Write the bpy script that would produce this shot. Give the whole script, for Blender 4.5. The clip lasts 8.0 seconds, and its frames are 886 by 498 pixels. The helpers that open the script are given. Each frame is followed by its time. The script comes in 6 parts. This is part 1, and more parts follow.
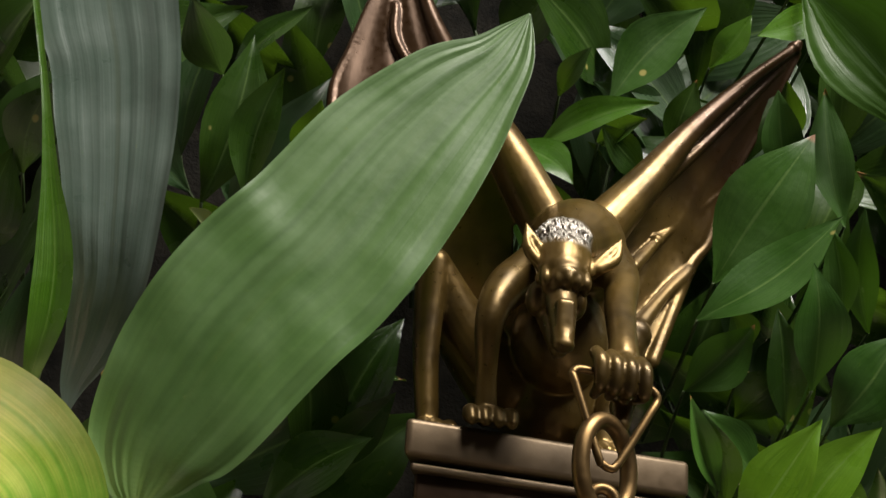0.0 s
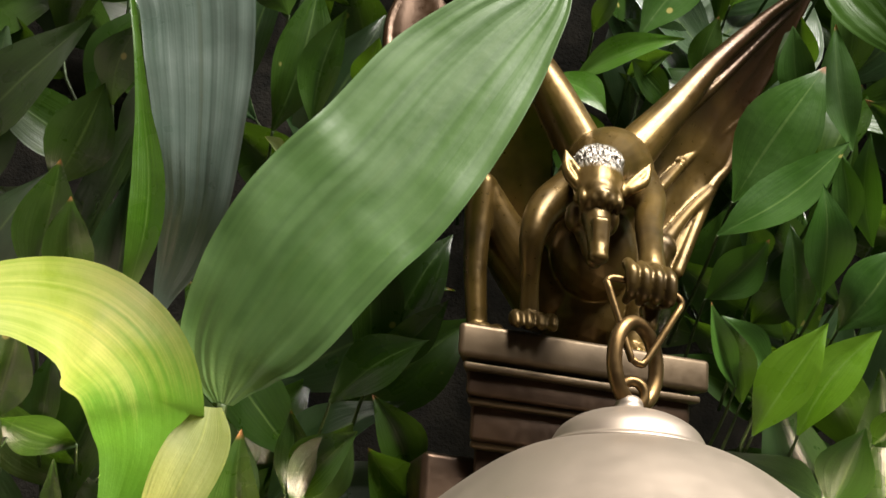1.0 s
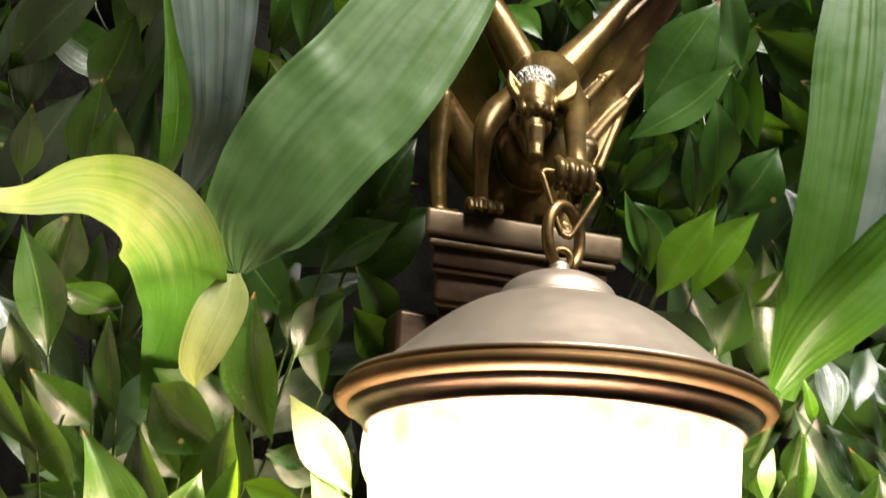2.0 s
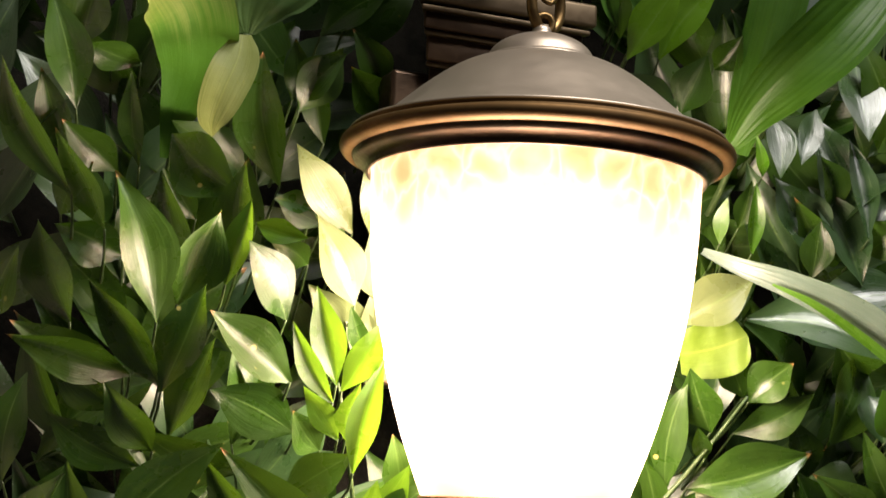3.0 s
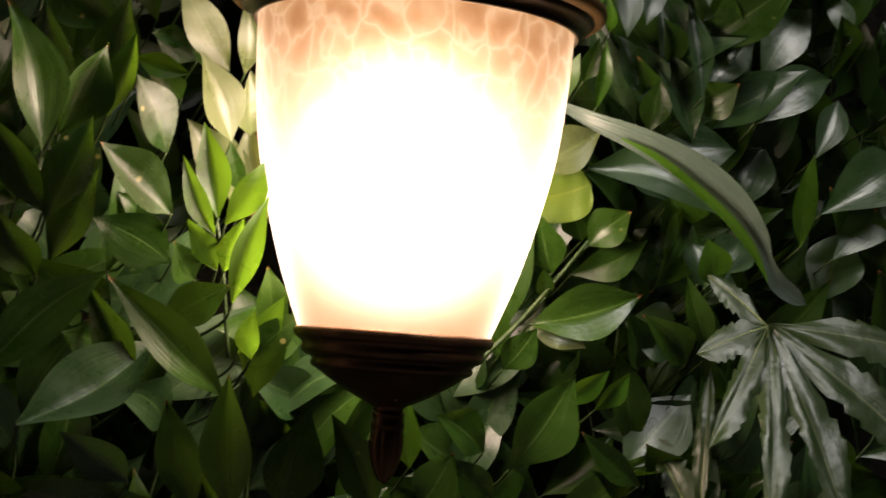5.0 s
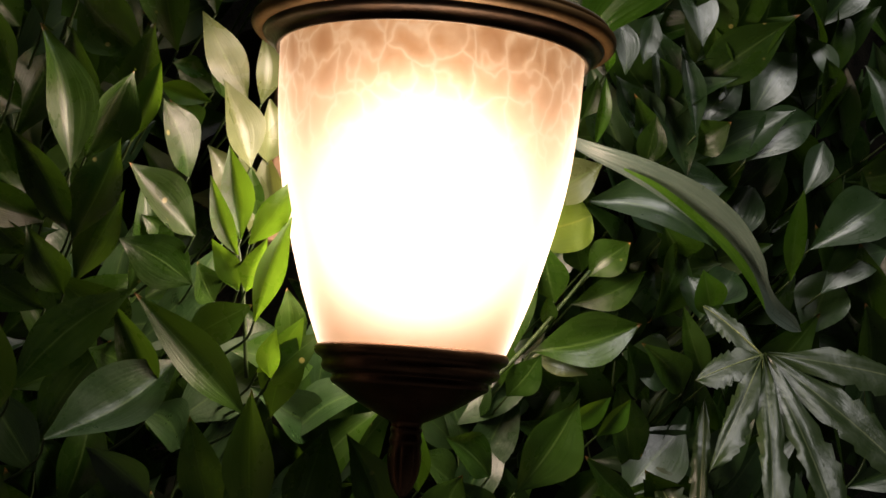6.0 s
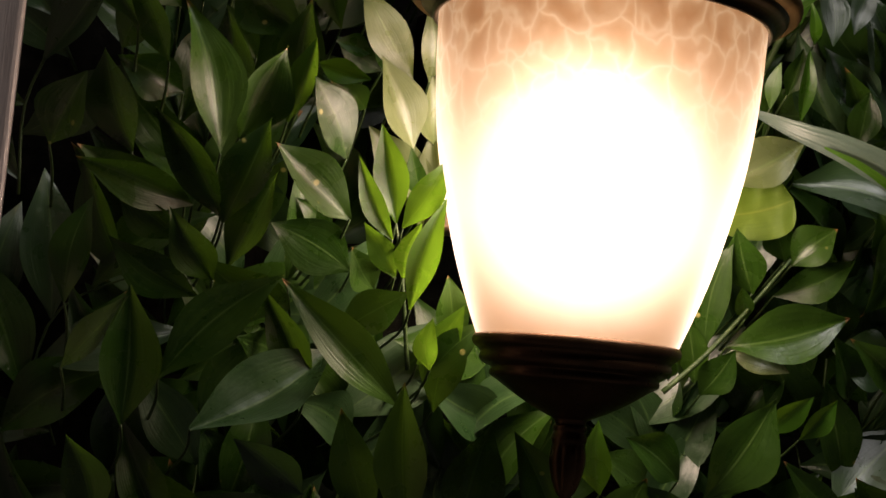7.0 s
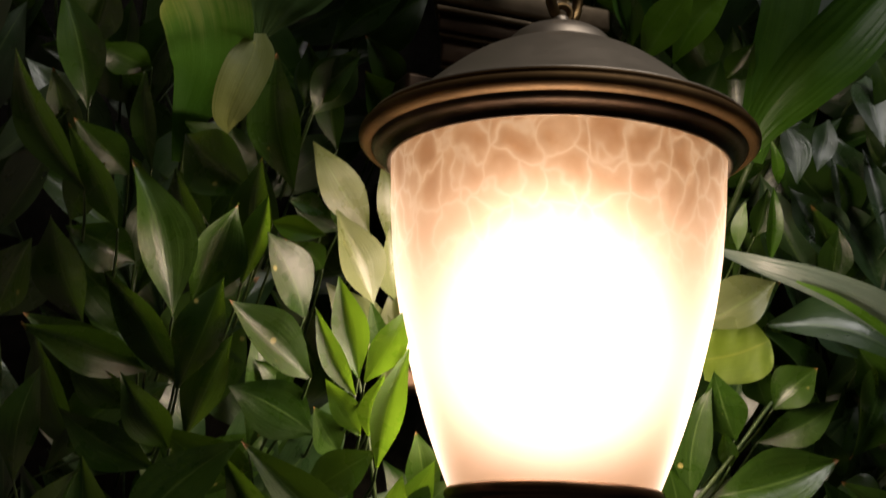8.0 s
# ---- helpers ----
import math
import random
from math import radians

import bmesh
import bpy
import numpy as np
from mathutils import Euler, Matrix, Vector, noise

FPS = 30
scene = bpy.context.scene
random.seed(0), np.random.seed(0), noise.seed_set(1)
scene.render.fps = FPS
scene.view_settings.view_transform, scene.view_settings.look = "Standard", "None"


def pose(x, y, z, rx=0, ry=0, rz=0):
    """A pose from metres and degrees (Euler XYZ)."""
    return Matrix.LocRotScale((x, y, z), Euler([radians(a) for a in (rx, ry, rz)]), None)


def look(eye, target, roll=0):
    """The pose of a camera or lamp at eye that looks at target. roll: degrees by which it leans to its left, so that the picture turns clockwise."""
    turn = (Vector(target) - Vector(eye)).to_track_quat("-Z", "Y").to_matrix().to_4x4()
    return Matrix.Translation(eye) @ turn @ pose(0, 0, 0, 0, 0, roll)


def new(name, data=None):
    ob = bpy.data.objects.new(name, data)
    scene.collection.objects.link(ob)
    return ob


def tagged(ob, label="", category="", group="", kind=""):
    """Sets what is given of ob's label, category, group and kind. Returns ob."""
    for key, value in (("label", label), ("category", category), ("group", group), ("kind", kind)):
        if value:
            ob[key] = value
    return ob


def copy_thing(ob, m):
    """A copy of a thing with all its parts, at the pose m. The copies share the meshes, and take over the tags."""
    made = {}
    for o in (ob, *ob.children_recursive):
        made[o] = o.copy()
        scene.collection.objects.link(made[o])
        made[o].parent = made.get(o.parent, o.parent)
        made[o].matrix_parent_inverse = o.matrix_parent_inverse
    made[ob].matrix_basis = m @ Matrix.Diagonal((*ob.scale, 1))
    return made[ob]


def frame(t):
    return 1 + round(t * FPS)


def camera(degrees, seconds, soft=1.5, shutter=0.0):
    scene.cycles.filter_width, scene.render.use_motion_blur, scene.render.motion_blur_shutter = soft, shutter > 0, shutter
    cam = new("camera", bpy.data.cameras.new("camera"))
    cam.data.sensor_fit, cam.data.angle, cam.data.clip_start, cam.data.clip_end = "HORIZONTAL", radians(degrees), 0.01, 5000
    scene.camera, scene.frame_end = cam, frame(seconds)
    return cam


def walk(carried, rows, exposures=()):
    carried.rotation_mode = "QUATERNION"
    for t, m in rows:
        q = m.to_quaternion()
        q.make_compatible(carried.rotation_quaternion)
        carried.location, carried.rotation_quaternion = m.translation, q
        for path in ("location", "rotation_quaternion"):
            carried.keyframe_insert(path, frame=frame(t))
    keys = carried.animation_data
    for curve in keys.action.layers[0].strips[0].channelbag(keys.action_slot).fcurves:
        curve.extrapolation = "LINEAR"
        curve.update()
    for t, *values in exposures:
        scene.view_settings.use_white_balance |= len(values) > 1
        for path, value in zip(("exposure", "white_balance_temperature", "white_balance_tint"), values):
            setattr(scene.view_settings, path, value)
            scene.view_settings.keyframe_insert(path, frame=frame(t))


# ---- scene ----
cam = camera(30.0, 8.0, shutter=0.2)
PATH = [
    (0, (-0.143, -0.489, 0.113), (0.184, 1.322, 0.897), 3.8),
    (0.5, (-0.145, -0.493, 0.111), (0.165, 1.335, 0.861), 4.2),
    (1, (-0.165, -0.557, 0.085), (0.145, 1.294, 0.774), 3.9),
    (1.2, (-0.169, -0.579, 0.076), (0.147, 1.265, 0.781), 4.1),
    (2.3, (-0.226, -0.752, 0.006), (0.217, 1.133, 0.506), 2.5),
    (2.5, (-0.237, -0.763, 0.002), (0.241, 1.129, 0.441), 2.8),
    (3, (-0.246, -0.793, -0.013), (0.234, 1.121, 0.315), 2.8),
    (3.5, (-0.257, -0.818, -0.012), (0.242, 1.108, 0.231), 3.3),
    (4, (-0.276, -0.824, -0.006), (0.255, 1.099, 0.120), 3.7),
    (4.5, (-0.296, -0.828, -0.016), (0.308, 1.077, 0.115), 4.0),
    (5, (-0.327, -0.812, -0.014), (0.466, 1.019, 0.124), 4.1),
    (5.2, (-0.343, -0.803, -0.027), (0.517, 0.994, 0.155), 3.6),
    (6.3, (-0.371, -0.822, -0.053), (0.450, 0.984, 0.199), 4.6),
    (6.5, (-0.351, -0.804, -0.048), (0.412, 1.023, 0.202), 4.7),
    (7, (-0.284, -0.788, -0.051), (0.228, 1.133, 0.17), 5.1),
    (7.5, (-0.254, -0.776, -0.048), (0.228, 1.151, 0.205), 4.0),
    (8, (-0.262, -0.757, -0.082), (0.242, 1.121, 0.407), 1.8),
]
EXPOSURES = [(0, 1.15), (0.6, 1.4), (1.2, 1.8), (2.3, 1.6), (2.6, 1.25), (3.0, 0.70), (3.4, 0.05), (4.0, -0.5), (5.2, -0.8), (6.5, -1.2), (8, -1.3)]
walk(cam, [(t, look(eye, target, roll)) for t, eye, target, roll in PATH], EXPOSURES)

# ---- light ----
world = bpy.data.worlds.new("world")
scene.world = world
world.use_nodes = True
world.node_tree.nodes["Background"].inputs[0].default_value = (0.55, 0.6, 0.65, 1)
world.node_tree.nodes["Background"].inputs[1].default_value = 0.03


def lamp(name, kind, m, watts, colour, size):
    data = bpy.data.lights.new(name, kind)
    data.energy, data.color = watts, colour
    if kind == "AREA":
        data.shape, data.size = "DISK", size
    else:
        data.shadow_soft_size = size
    ob = new(name, data)
    ob.matrix_world = m
    return ob


BULB_AT = Vector((0, 0, 0.089))
for drop in (0.014, -0.020):
    lamp("bulb_light", "POINT", Matrix.Translation(BULB_AT + Vector((0, 0, drop))), 3.35, (1.0, 0.80, 0.63), 0.040)
lamp("hall_light", "AREA", look((0.36, -1.10, 2.30), (0.0, 0.1, 0.3)), 50, (1.0, 0.93, 0.865), 0.85)
lamp("hall_light", "AREA", look((1.3, -1.3, 2.2), (0.1, 0.1, 0.25)), 37, (1.0, 0.955, 0.93), 0.80)


# ---- materials ----
def nodes_of(name):
    m = bpy.data.materials.new(name)
    m.use_nodes = True
    t = m.node_tree
    return m, t.nodes, t.links, t.nodes["Principled BSDF"]


def ramp(nodes, stops):
    r = nodes.new("ShaderNodeValToRGB")
    while len(r.color_ramp.elements) < len(stops):
        r.color_ramp.elements.new(0.5)
    for e, (at, c) in zip(r.color_ramp.elements, stops):
        e.position, e.color = at, (*c, 1)
    return r


def leaf_material(name, dark, light, through_colour, rough=0.29, share=0.2, rib=(0.16, 0.25, 0.07), foot=None, ridge=0.20, wobble=0.35, spec=0.8, swell=0.0, withered=False, lengthwise=False):
    m, nodes, links, bsdf = nodes_of(name)
    uv = nodes.new("ShaderNodeUVMap")
    info = nodes.new("ShaderNodeObjectInfo")
    shift = nodes.new("ShaderNodeVectorMath")
    shift.operation = "MULTIPLY_ADD"
    links.new(info.outputs["Random"], shift.inputs[0])
    shift.inputs[1].default_value = (31, 17, 9)
    links.new(uv.outputs[0], shift.inputs[2])
    streak = nodes.new("ShaderNodeMapping")
    streak.inputs["Scale"].default_value = (26, 1.3, 1)
    links.new(shift.outputs[0], streak.inputs[0])
    veins = nodes.new("ShaderNodeTexNoise")
    veins.inputs["Scale"].default_value = 1.0
    veins.inputs["Detail"].default_value = 3
    links.new(streak.outputs[0], veins.inputs["Vector"])
    geo = nodes.new("ShaderNodeTexCoord")
    blotch = nodes.new("ShaderNodeTexNoise")
    blotch.inputs["Scale"].default_value = 55
    blotch.inputs["Detail"].default_value = 4
    links.new(geo.outputs["Object"], blotch.inputs["Vector"])
    mix = nodes.new("ShaderNodeMath")
    mix.operation = "MULTIPLY_ADD"
    links.new(veins.outputs[0], mix.inputs[0])
    mix.inputs[1].default_value = 0.55
    half = nodes.new("ShaderNodeMath")
    half.operation = "MULTIPLY_ADD"
    links.new(info.outputs["Random"], half.inputs[0])
    half.inputs[1].default_value = 0.30
    sub = nodes.new("ShaderNodeMath")
    sub.operation = "MULTIPLY"
    links.new(blotch.outputs[0], sub.inputs[0])
    sub.inputs[1].default_value = 0.35
    links.new(sub.outputs[0], half.inputs[2])
    links.new(half.outputs[0], mix.inputs[2])
    tone = ramp(nodes, [(0.32, dark), (0.92, light)])
    links.new(mix.outputs[0], tone.inputs[0])
    # the midrib
    sep = nodes.new("ShaderNodeSeparateXYZ")
    links.new(uv.outputs[0], sep.inputs[0])
    off = nodes.new("ShaderNodeMath")
    off.operation = "SUBTRACT"
    links.new(sep.outputs[0], off.inputs[0])
    off.inputs[1].default_value = 0.5
    dist = nodes.new("ShaderNodeMath")
    dist.operation = "ABSOLUTE"
    links.new(off.outputs[0], dist.inputs[0])
    ribbed = ramp(nodes, [(0.008, (0.3, 0.3, 0.3)), (0.026, (0, 0, 0))])
    links.new(dist.outputs[0], ribbed.inputs[0])
    col = nodes.new("ShaderNodeMix")
    col.data_type = "RGBA"
    links.new(ribbed.outputs[0], col.inputs["Factor"])
    links.new(tone.outputs[0], col.inputs["A"])
    col.inputs["B"].default_value = (*rib, 1)
    skin = col.outputs["Result"]
    if withered:
        end = ramp(nodes, [(0.945, (0, 0, 0)), (0.975, (1, 1, 1))])
        links.new(sep.outputs[1], end.inputs[0])
        some = nodes.new("ShaderNodeMath")
        some.operation = "GREATER_THAN"
        links.new(info.outputs["Random"], some.inputs[0])
        some.inputs[1].default_value = 0.6
        share_of = nodes.new("ShaderNodeMath")
        share_of.operation = "MULTIPLY"
        links.new(end.outputs[0], share_of.inputs[0])
        links.new(some.outputs[0], share_of.inputs[1])
        dry = nodes.new("ShaderNodeMix")
        dry.data_type = "RGBA"
        links.new(share_of.outputs[0], dry.inputs["Factor"])
        links.new(skin, dry.inputs["A"])
        dry.inputs["B"].default_value = (0.30, 0.14, 0.05, 1)
        skin = dry.outputs["Result"]
    if withered:
        pock = nodes.new("ShaderNodeTexVoronoi")
        pock.inputs["Scale"].default_value = 105
        links.new(geo.outputs["Object"], pock.inputs["Vector"])
        dot = ramp(nodes, [(0.13, (1, 1, 1)), (0.20, (0, 0, 0))])
        links.new(pock.outputs["Distance"], dot.inputs[0])
        pick = nodes.new("ShaderNodeSeparateColor")
        links.new(pock.outputs["Color"], pick.inputs[0])
        few = nodes.new("ShaderNodeMath")
        few.operation = "GREATER_THAN"
        links.new(pick.outputs[0], few.inputs[0])
        few.inputs[1].default_value = 0.93
        speck = nodes.new("ShaderNodeMath")
        speck.operation = "MULTIPLY"
        links.new(dot.outputs[0], speck.inputs[0])
        links.new(few.outputs[0], speck.inputs[1])
        spotted = nodes.new("ShaderNodeMix")
        spotted.data_type = "RGBA"
        links.new(speck.outputs[0], spotted.inputs["Factor"])
        links.new(skin, spotted.inputs["A"])
        spotted.inputs["B"].default_value = (0.30, 0.27, 0.08, 1)
        skin = spotted.outputs["Result"]
    if foot:
        low = ramp(nodes, [(foot[0], (1, 1, 1)), (foot[1], (0, 0, 0))])
        wavy = nodes.new("ShaderNodeMath")
        wavy.operation = "MULTIPLY_ADD"
        links.new(veins.outputs[0], wavy.inputs[0])
        wavy.inputs[1].default_value = 0.35
        links.new(sep.outputs[1], wavy.inputs[2])
        links.new(wavy.outputs[0], low.inputs[0])
        base = nodes.new("ShaderNodeMix")
        base.data_type = "RGBA"
        links.new(low.outputs[0], base.inputs["Factor"])
        links.new(skin, base.inputs["A"])
        base.inputs["B"].default_value = (0.032, 0.110, 0.003, 1)
        skin = base.outputs["Result"]
    links.new(skin, bsdf.inputs["Base Color"])
    bsdf.inputs["Specular IOR Level"].default_value = spec
    gloss = ramp(nodes, [(0.3, (rough - 0.08,) * 3), (0.75, (rough + 0.14,) * 3)])
    links.new(blotch.outputs[0], gloss.inputs[0])
    links.new(gloss.outputs[0], bsdf.inputs["Roughness"])
    bump = nodes.new("ShaderNodeBump")
    bump.inputs["Strength"].default_value = ridge
    bump.inputs["Distance"].default_value = 0.0014
    links.new(veins.outputs[0], bump.inputs["Height"])
    fine = nodes.new("ShaderNodeBump")
    fine.inputs["Strength"].default_value = wobble
    fine.inputs["Distance"].default_value = 0.002
    links.new(blotch.outputs[0], fine.inputs["Height"])
    links.new(bump.outputs[0], fine.inputs["Normal"])
    wave = nodes.new("ShaderNodeTexNoise")
    wave.inputs["Scale"].default_value, wave.inputs["Detail"].default_value = 16, 1
    if lengthwise:
        run = nodes.new("ShaderNodeMapping")
        run.inputs["Scale"].default_value = (0.36, 0.055, 1)
        links.new(shift.outputs[0], run.inputs[0])
        links.new(run.outputs[0], wave.inputs["Vector"])
    else:
        links.new(geo.outputs["Object"], wave.inputs["Vector"])
    broad = nodes.new("ShaderNodeBump")
    broad.inputs["Strength"].default_value = swell
    broad.inputs["Distance"].default_value = 0.02
    links.new(wave.outputs[0], broad.inputs["Height"])
    links.new(fine.outputs[0], broad.inputs["Normal"])
    links.new(broad.outputs[0], bsdf.inputs["Normal"])
    thin = nodes.new("ShaderNodeBsdfTranslucent")
    thin.inputs[0].default_value = (*through_colour, 1)
    both = nodes.new("ShaderNodeMixShader")
    both.inputs[0].default_value = share
    links.new(bsdf.outputs[0], both.inputs[1])
    links.new(thin.outputs[0], both.inputs[2])
    links.new(both.outputs[0], nodes["Material Output"].inputs[0])
    return m


LEAF = leaf_material("leaf_green", (0.009, 0.029, 0.003), (0.037, 0.080, 0.008), (0.10, 0.20, 0.010), spec=0.55, swell=0.15, withered=True)
FRESH = leaf_material("leaf_fresh", (0.022, 0.070, 0.004), (0.066, 0.152, 0.010), (0.22, 0.42, 0.020), share=0.28, spec=0.55)
YOUNG = leaf_material("leaf_young", (0.050, 0.125, 0.005), (0.120, 0.225, 0.014), (0.26, 0.46, 0.02), share=0.30, spec=0.45)
PALE = leaf_material("leaf_pale", (0.062, 0.078, 0.025), (0.112, 0.135, 0.052), (0.28, 0.34, 0.06), share=0.25)
BLUE = leaf_material("leaf_glossy", (0.012, 0.034, 0.008), (0.038, 0.078, 0.024), (0.098, 0.200, 0.029), rough=0.32, share=0.12, spec=0.85)
LIME = leaf_material("leaf_lime", (0.085, 0.145, 0.009), (0.155, 0.225, 0.022), (0.22, 0.34, 0.025), rough=0.45, share=0.35, rib=(0.427, 0.420, 0.072))
SATIN = leaf_material("leaf_satin", (0.016, 0.052, 0.005), (0.048, 0.118, 0.014), (0.10, 0.24, 0.015), rough=0.38, share=0.18, ridge=0.14, spec=0.42, swell=0.25, withered=True)
BLADE = leaf_material("blade_green", (0.027, 0.066, 0.014), (0.086, 0.165, 0.042), (0.12, 0.25, 0.03), lengthwise=True, swell=0.34, rough=0.44, share=0.2, rib=(0.080, 0.140, 0.035), ridge=0.16, wobble=0.2, spec=0.50)
GREY_BLADE = leaf_material("blade_grey", (0.036, 0.058, 0.042), (0.098, 0.128, 0.105), (0.122, 0.200, 0.043), rough=0.34, share=0.12, rib=(0.10, 0.12, 0.079), ridge=0.14, wobble=0.2, spec=0.50, lengthwise=True, swell=0.14)
LEANING = leaf_material("blade_dark", (0.014, 0.048, 0.003), (0.046, 0.112, 0.008), (0.10, 0.26, 0.015), rough=0.42, share=0.18, rib=(0.05, 0.12, 0.02), ridge=0.16, wobble=0.2, spec=0.26, lengthwise=True, swell=0.2)
YELLOW = leaf_material("blade_yellow", (0.085, 0.135, 0.012), (0.25, 0.270, 0.095), (0.22, 0.32, 0.03), rough=0.55, share=0.10, rib=(0.26, 0.27, 0.06), foot=(0.50, 0.66), ridge=0.16, wobble=0.45, spec=0.3)
CREAM = leaf_material("leaf_cream", (0.095, 0.125, 0.020), (0.220, 0.235, 0.080), (0.22, 0.30, 0.03), rough=0.50, share=0.12, rib=(0.26, 0.27, 0.06), ridge=0.12, wobble=0.3, spec=0.3)
FATSIA = leaf_material("leaf_palmate", (0.014, 0.029, 0.008), (0.044, 0.070, 0.024), (0.098, 0.160, 0.029), rough=0.33, share=0.12, rib=(0.32, 0.36, 0.17), ridge=0.12, wobble=0.6, spec=0.52)


def plain_material(name, low, high, rough, metal=0.0, scale=60, bump=0.3, spread=0.12, stretch=(1, 1, 1), depth=0.001):
    m, nodes, links, bsdf = nodes_of(name)
    geo = nodes.new("ShaderNodeTexCoord")
    place = nodes.new("ShaderNodeMapping")
    place.inputs["Scale"].default_value = stretch
    links.new(geo.outputs["Object"], place.inputs[0])
    a = nodes.new("ShaderNodeTexNoise")
    a.inputs["Scale"].default_value, a.inputs["Detail"].default_value = scale, 6
    b = nodes.new("ShaderNodeTexNoise")
    b.inputs["Scale"].default_value, b.inputs["Detail"].default_value = scale * 7, 3
    links.new(place.outputs[0], a.inputs["Vector"])
    links.new(place.outputs[0], b.inputs["Vector"])
    tone = ramp(nodes, [(0.3, low), (0.72, high)])
    links.new(a.outputs[0], tone.inputs[0])
    links.new(tone.outputs[0], bsdf.inputs["Base Color"])
    gloss = ramp(nodes, [(0.3, (max(rough - spread, 0.05),) * 3), (0.7, (rough + spread,) * 3)])
    links.new(b.outputs[0], gloss.inputs[0])
    links.new(gloss.outputs[0], bsdf.inputs["Roughness"])
    bsdf.inputs["Metallic"].default_value = metal
    h = nodes.new("ShaderNodeBump")
    h.inputs["Strength"].default_value, h.inputs["Distance"].default_value = bump, depth
    links.new(b.outputs[0], h.inputs["Height"])
    links.new(h.outputs[0], bsdf.inputs["Normal"])
    return m


BRONZE = plain_material("bronze", (0.085, 0.052, 0.020), (0.205, 0.130, 0.052), 0.40, 0.9, scale=45, bump=0.06, spread=0.07)
ROOF = plain_material("roof_bronze", (0.30, 0.252, 0.200), (0.36, 0.303, 0.242), 0.46, 0.85, scale=12, bump=0.015, spread=0.03)
RIM = plain_material("rim_bronze", (0.075, 0.040, 0.012), (0.145, 0.080, 0.025), 0.58, 0.75, scale=30, bump=0.04, spread=0.05)
# darker bronze; on the coves and the rim's underside its colour stands for shade
DARK_SHADE_BRONZE = plain_material("dark_shade_bronze", (0.030, 0.018, 0.011), (0.085, 0.052, 0.030), 0.36, 0.75, scale=40, bump=0.05, spread=0.06)
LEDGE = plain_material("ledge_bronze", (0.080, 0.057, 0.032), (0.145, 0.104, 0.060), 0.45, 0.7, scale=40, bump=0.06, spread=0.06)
CUP = plain_material("cup_bronze", (0.105, 0.052, 0.024), (0.23, 0.115, 0.055), 0.33, 0.7, scale=40, bump=0.05, spread=0.06)
STEM = plain_material("stem", (0.018, 0.038, 0.006), (0.05, 0.08, 0.02), 0.5, scale=200)
VEIN = plain_material("leaf_vein", (0.10, 0.13, 0.04), (0.20, 0.24, 0.09), 0.5, scale=200)
FELT = plain_material("planting_felt", (0.006, 0.006, 0.005), (0.02, 0.018, 0.014), 0.95, scale=90, bump=0.8)
FELT.node_tree.nodes["Principled BSDF"].inputs["Specular IOR Level"].default_value = 0.08
POST = plain_material("post_wood", (0.19, 0.15, 0.14), (0.30, 0.25, 0.235), 0.6, scale=25, stretch=(6, 6, 0.4))
PLASTER = plain_material("plaster", (0.085, 0.083, 0.080), (0.12, 0.117, 0.112), 0.8, scale=4)
CARPET = plain_material("floor_grey", (0.10, 0.10, 0.10), (0.17, 0.165, 0.16), 0.7, scale=6)


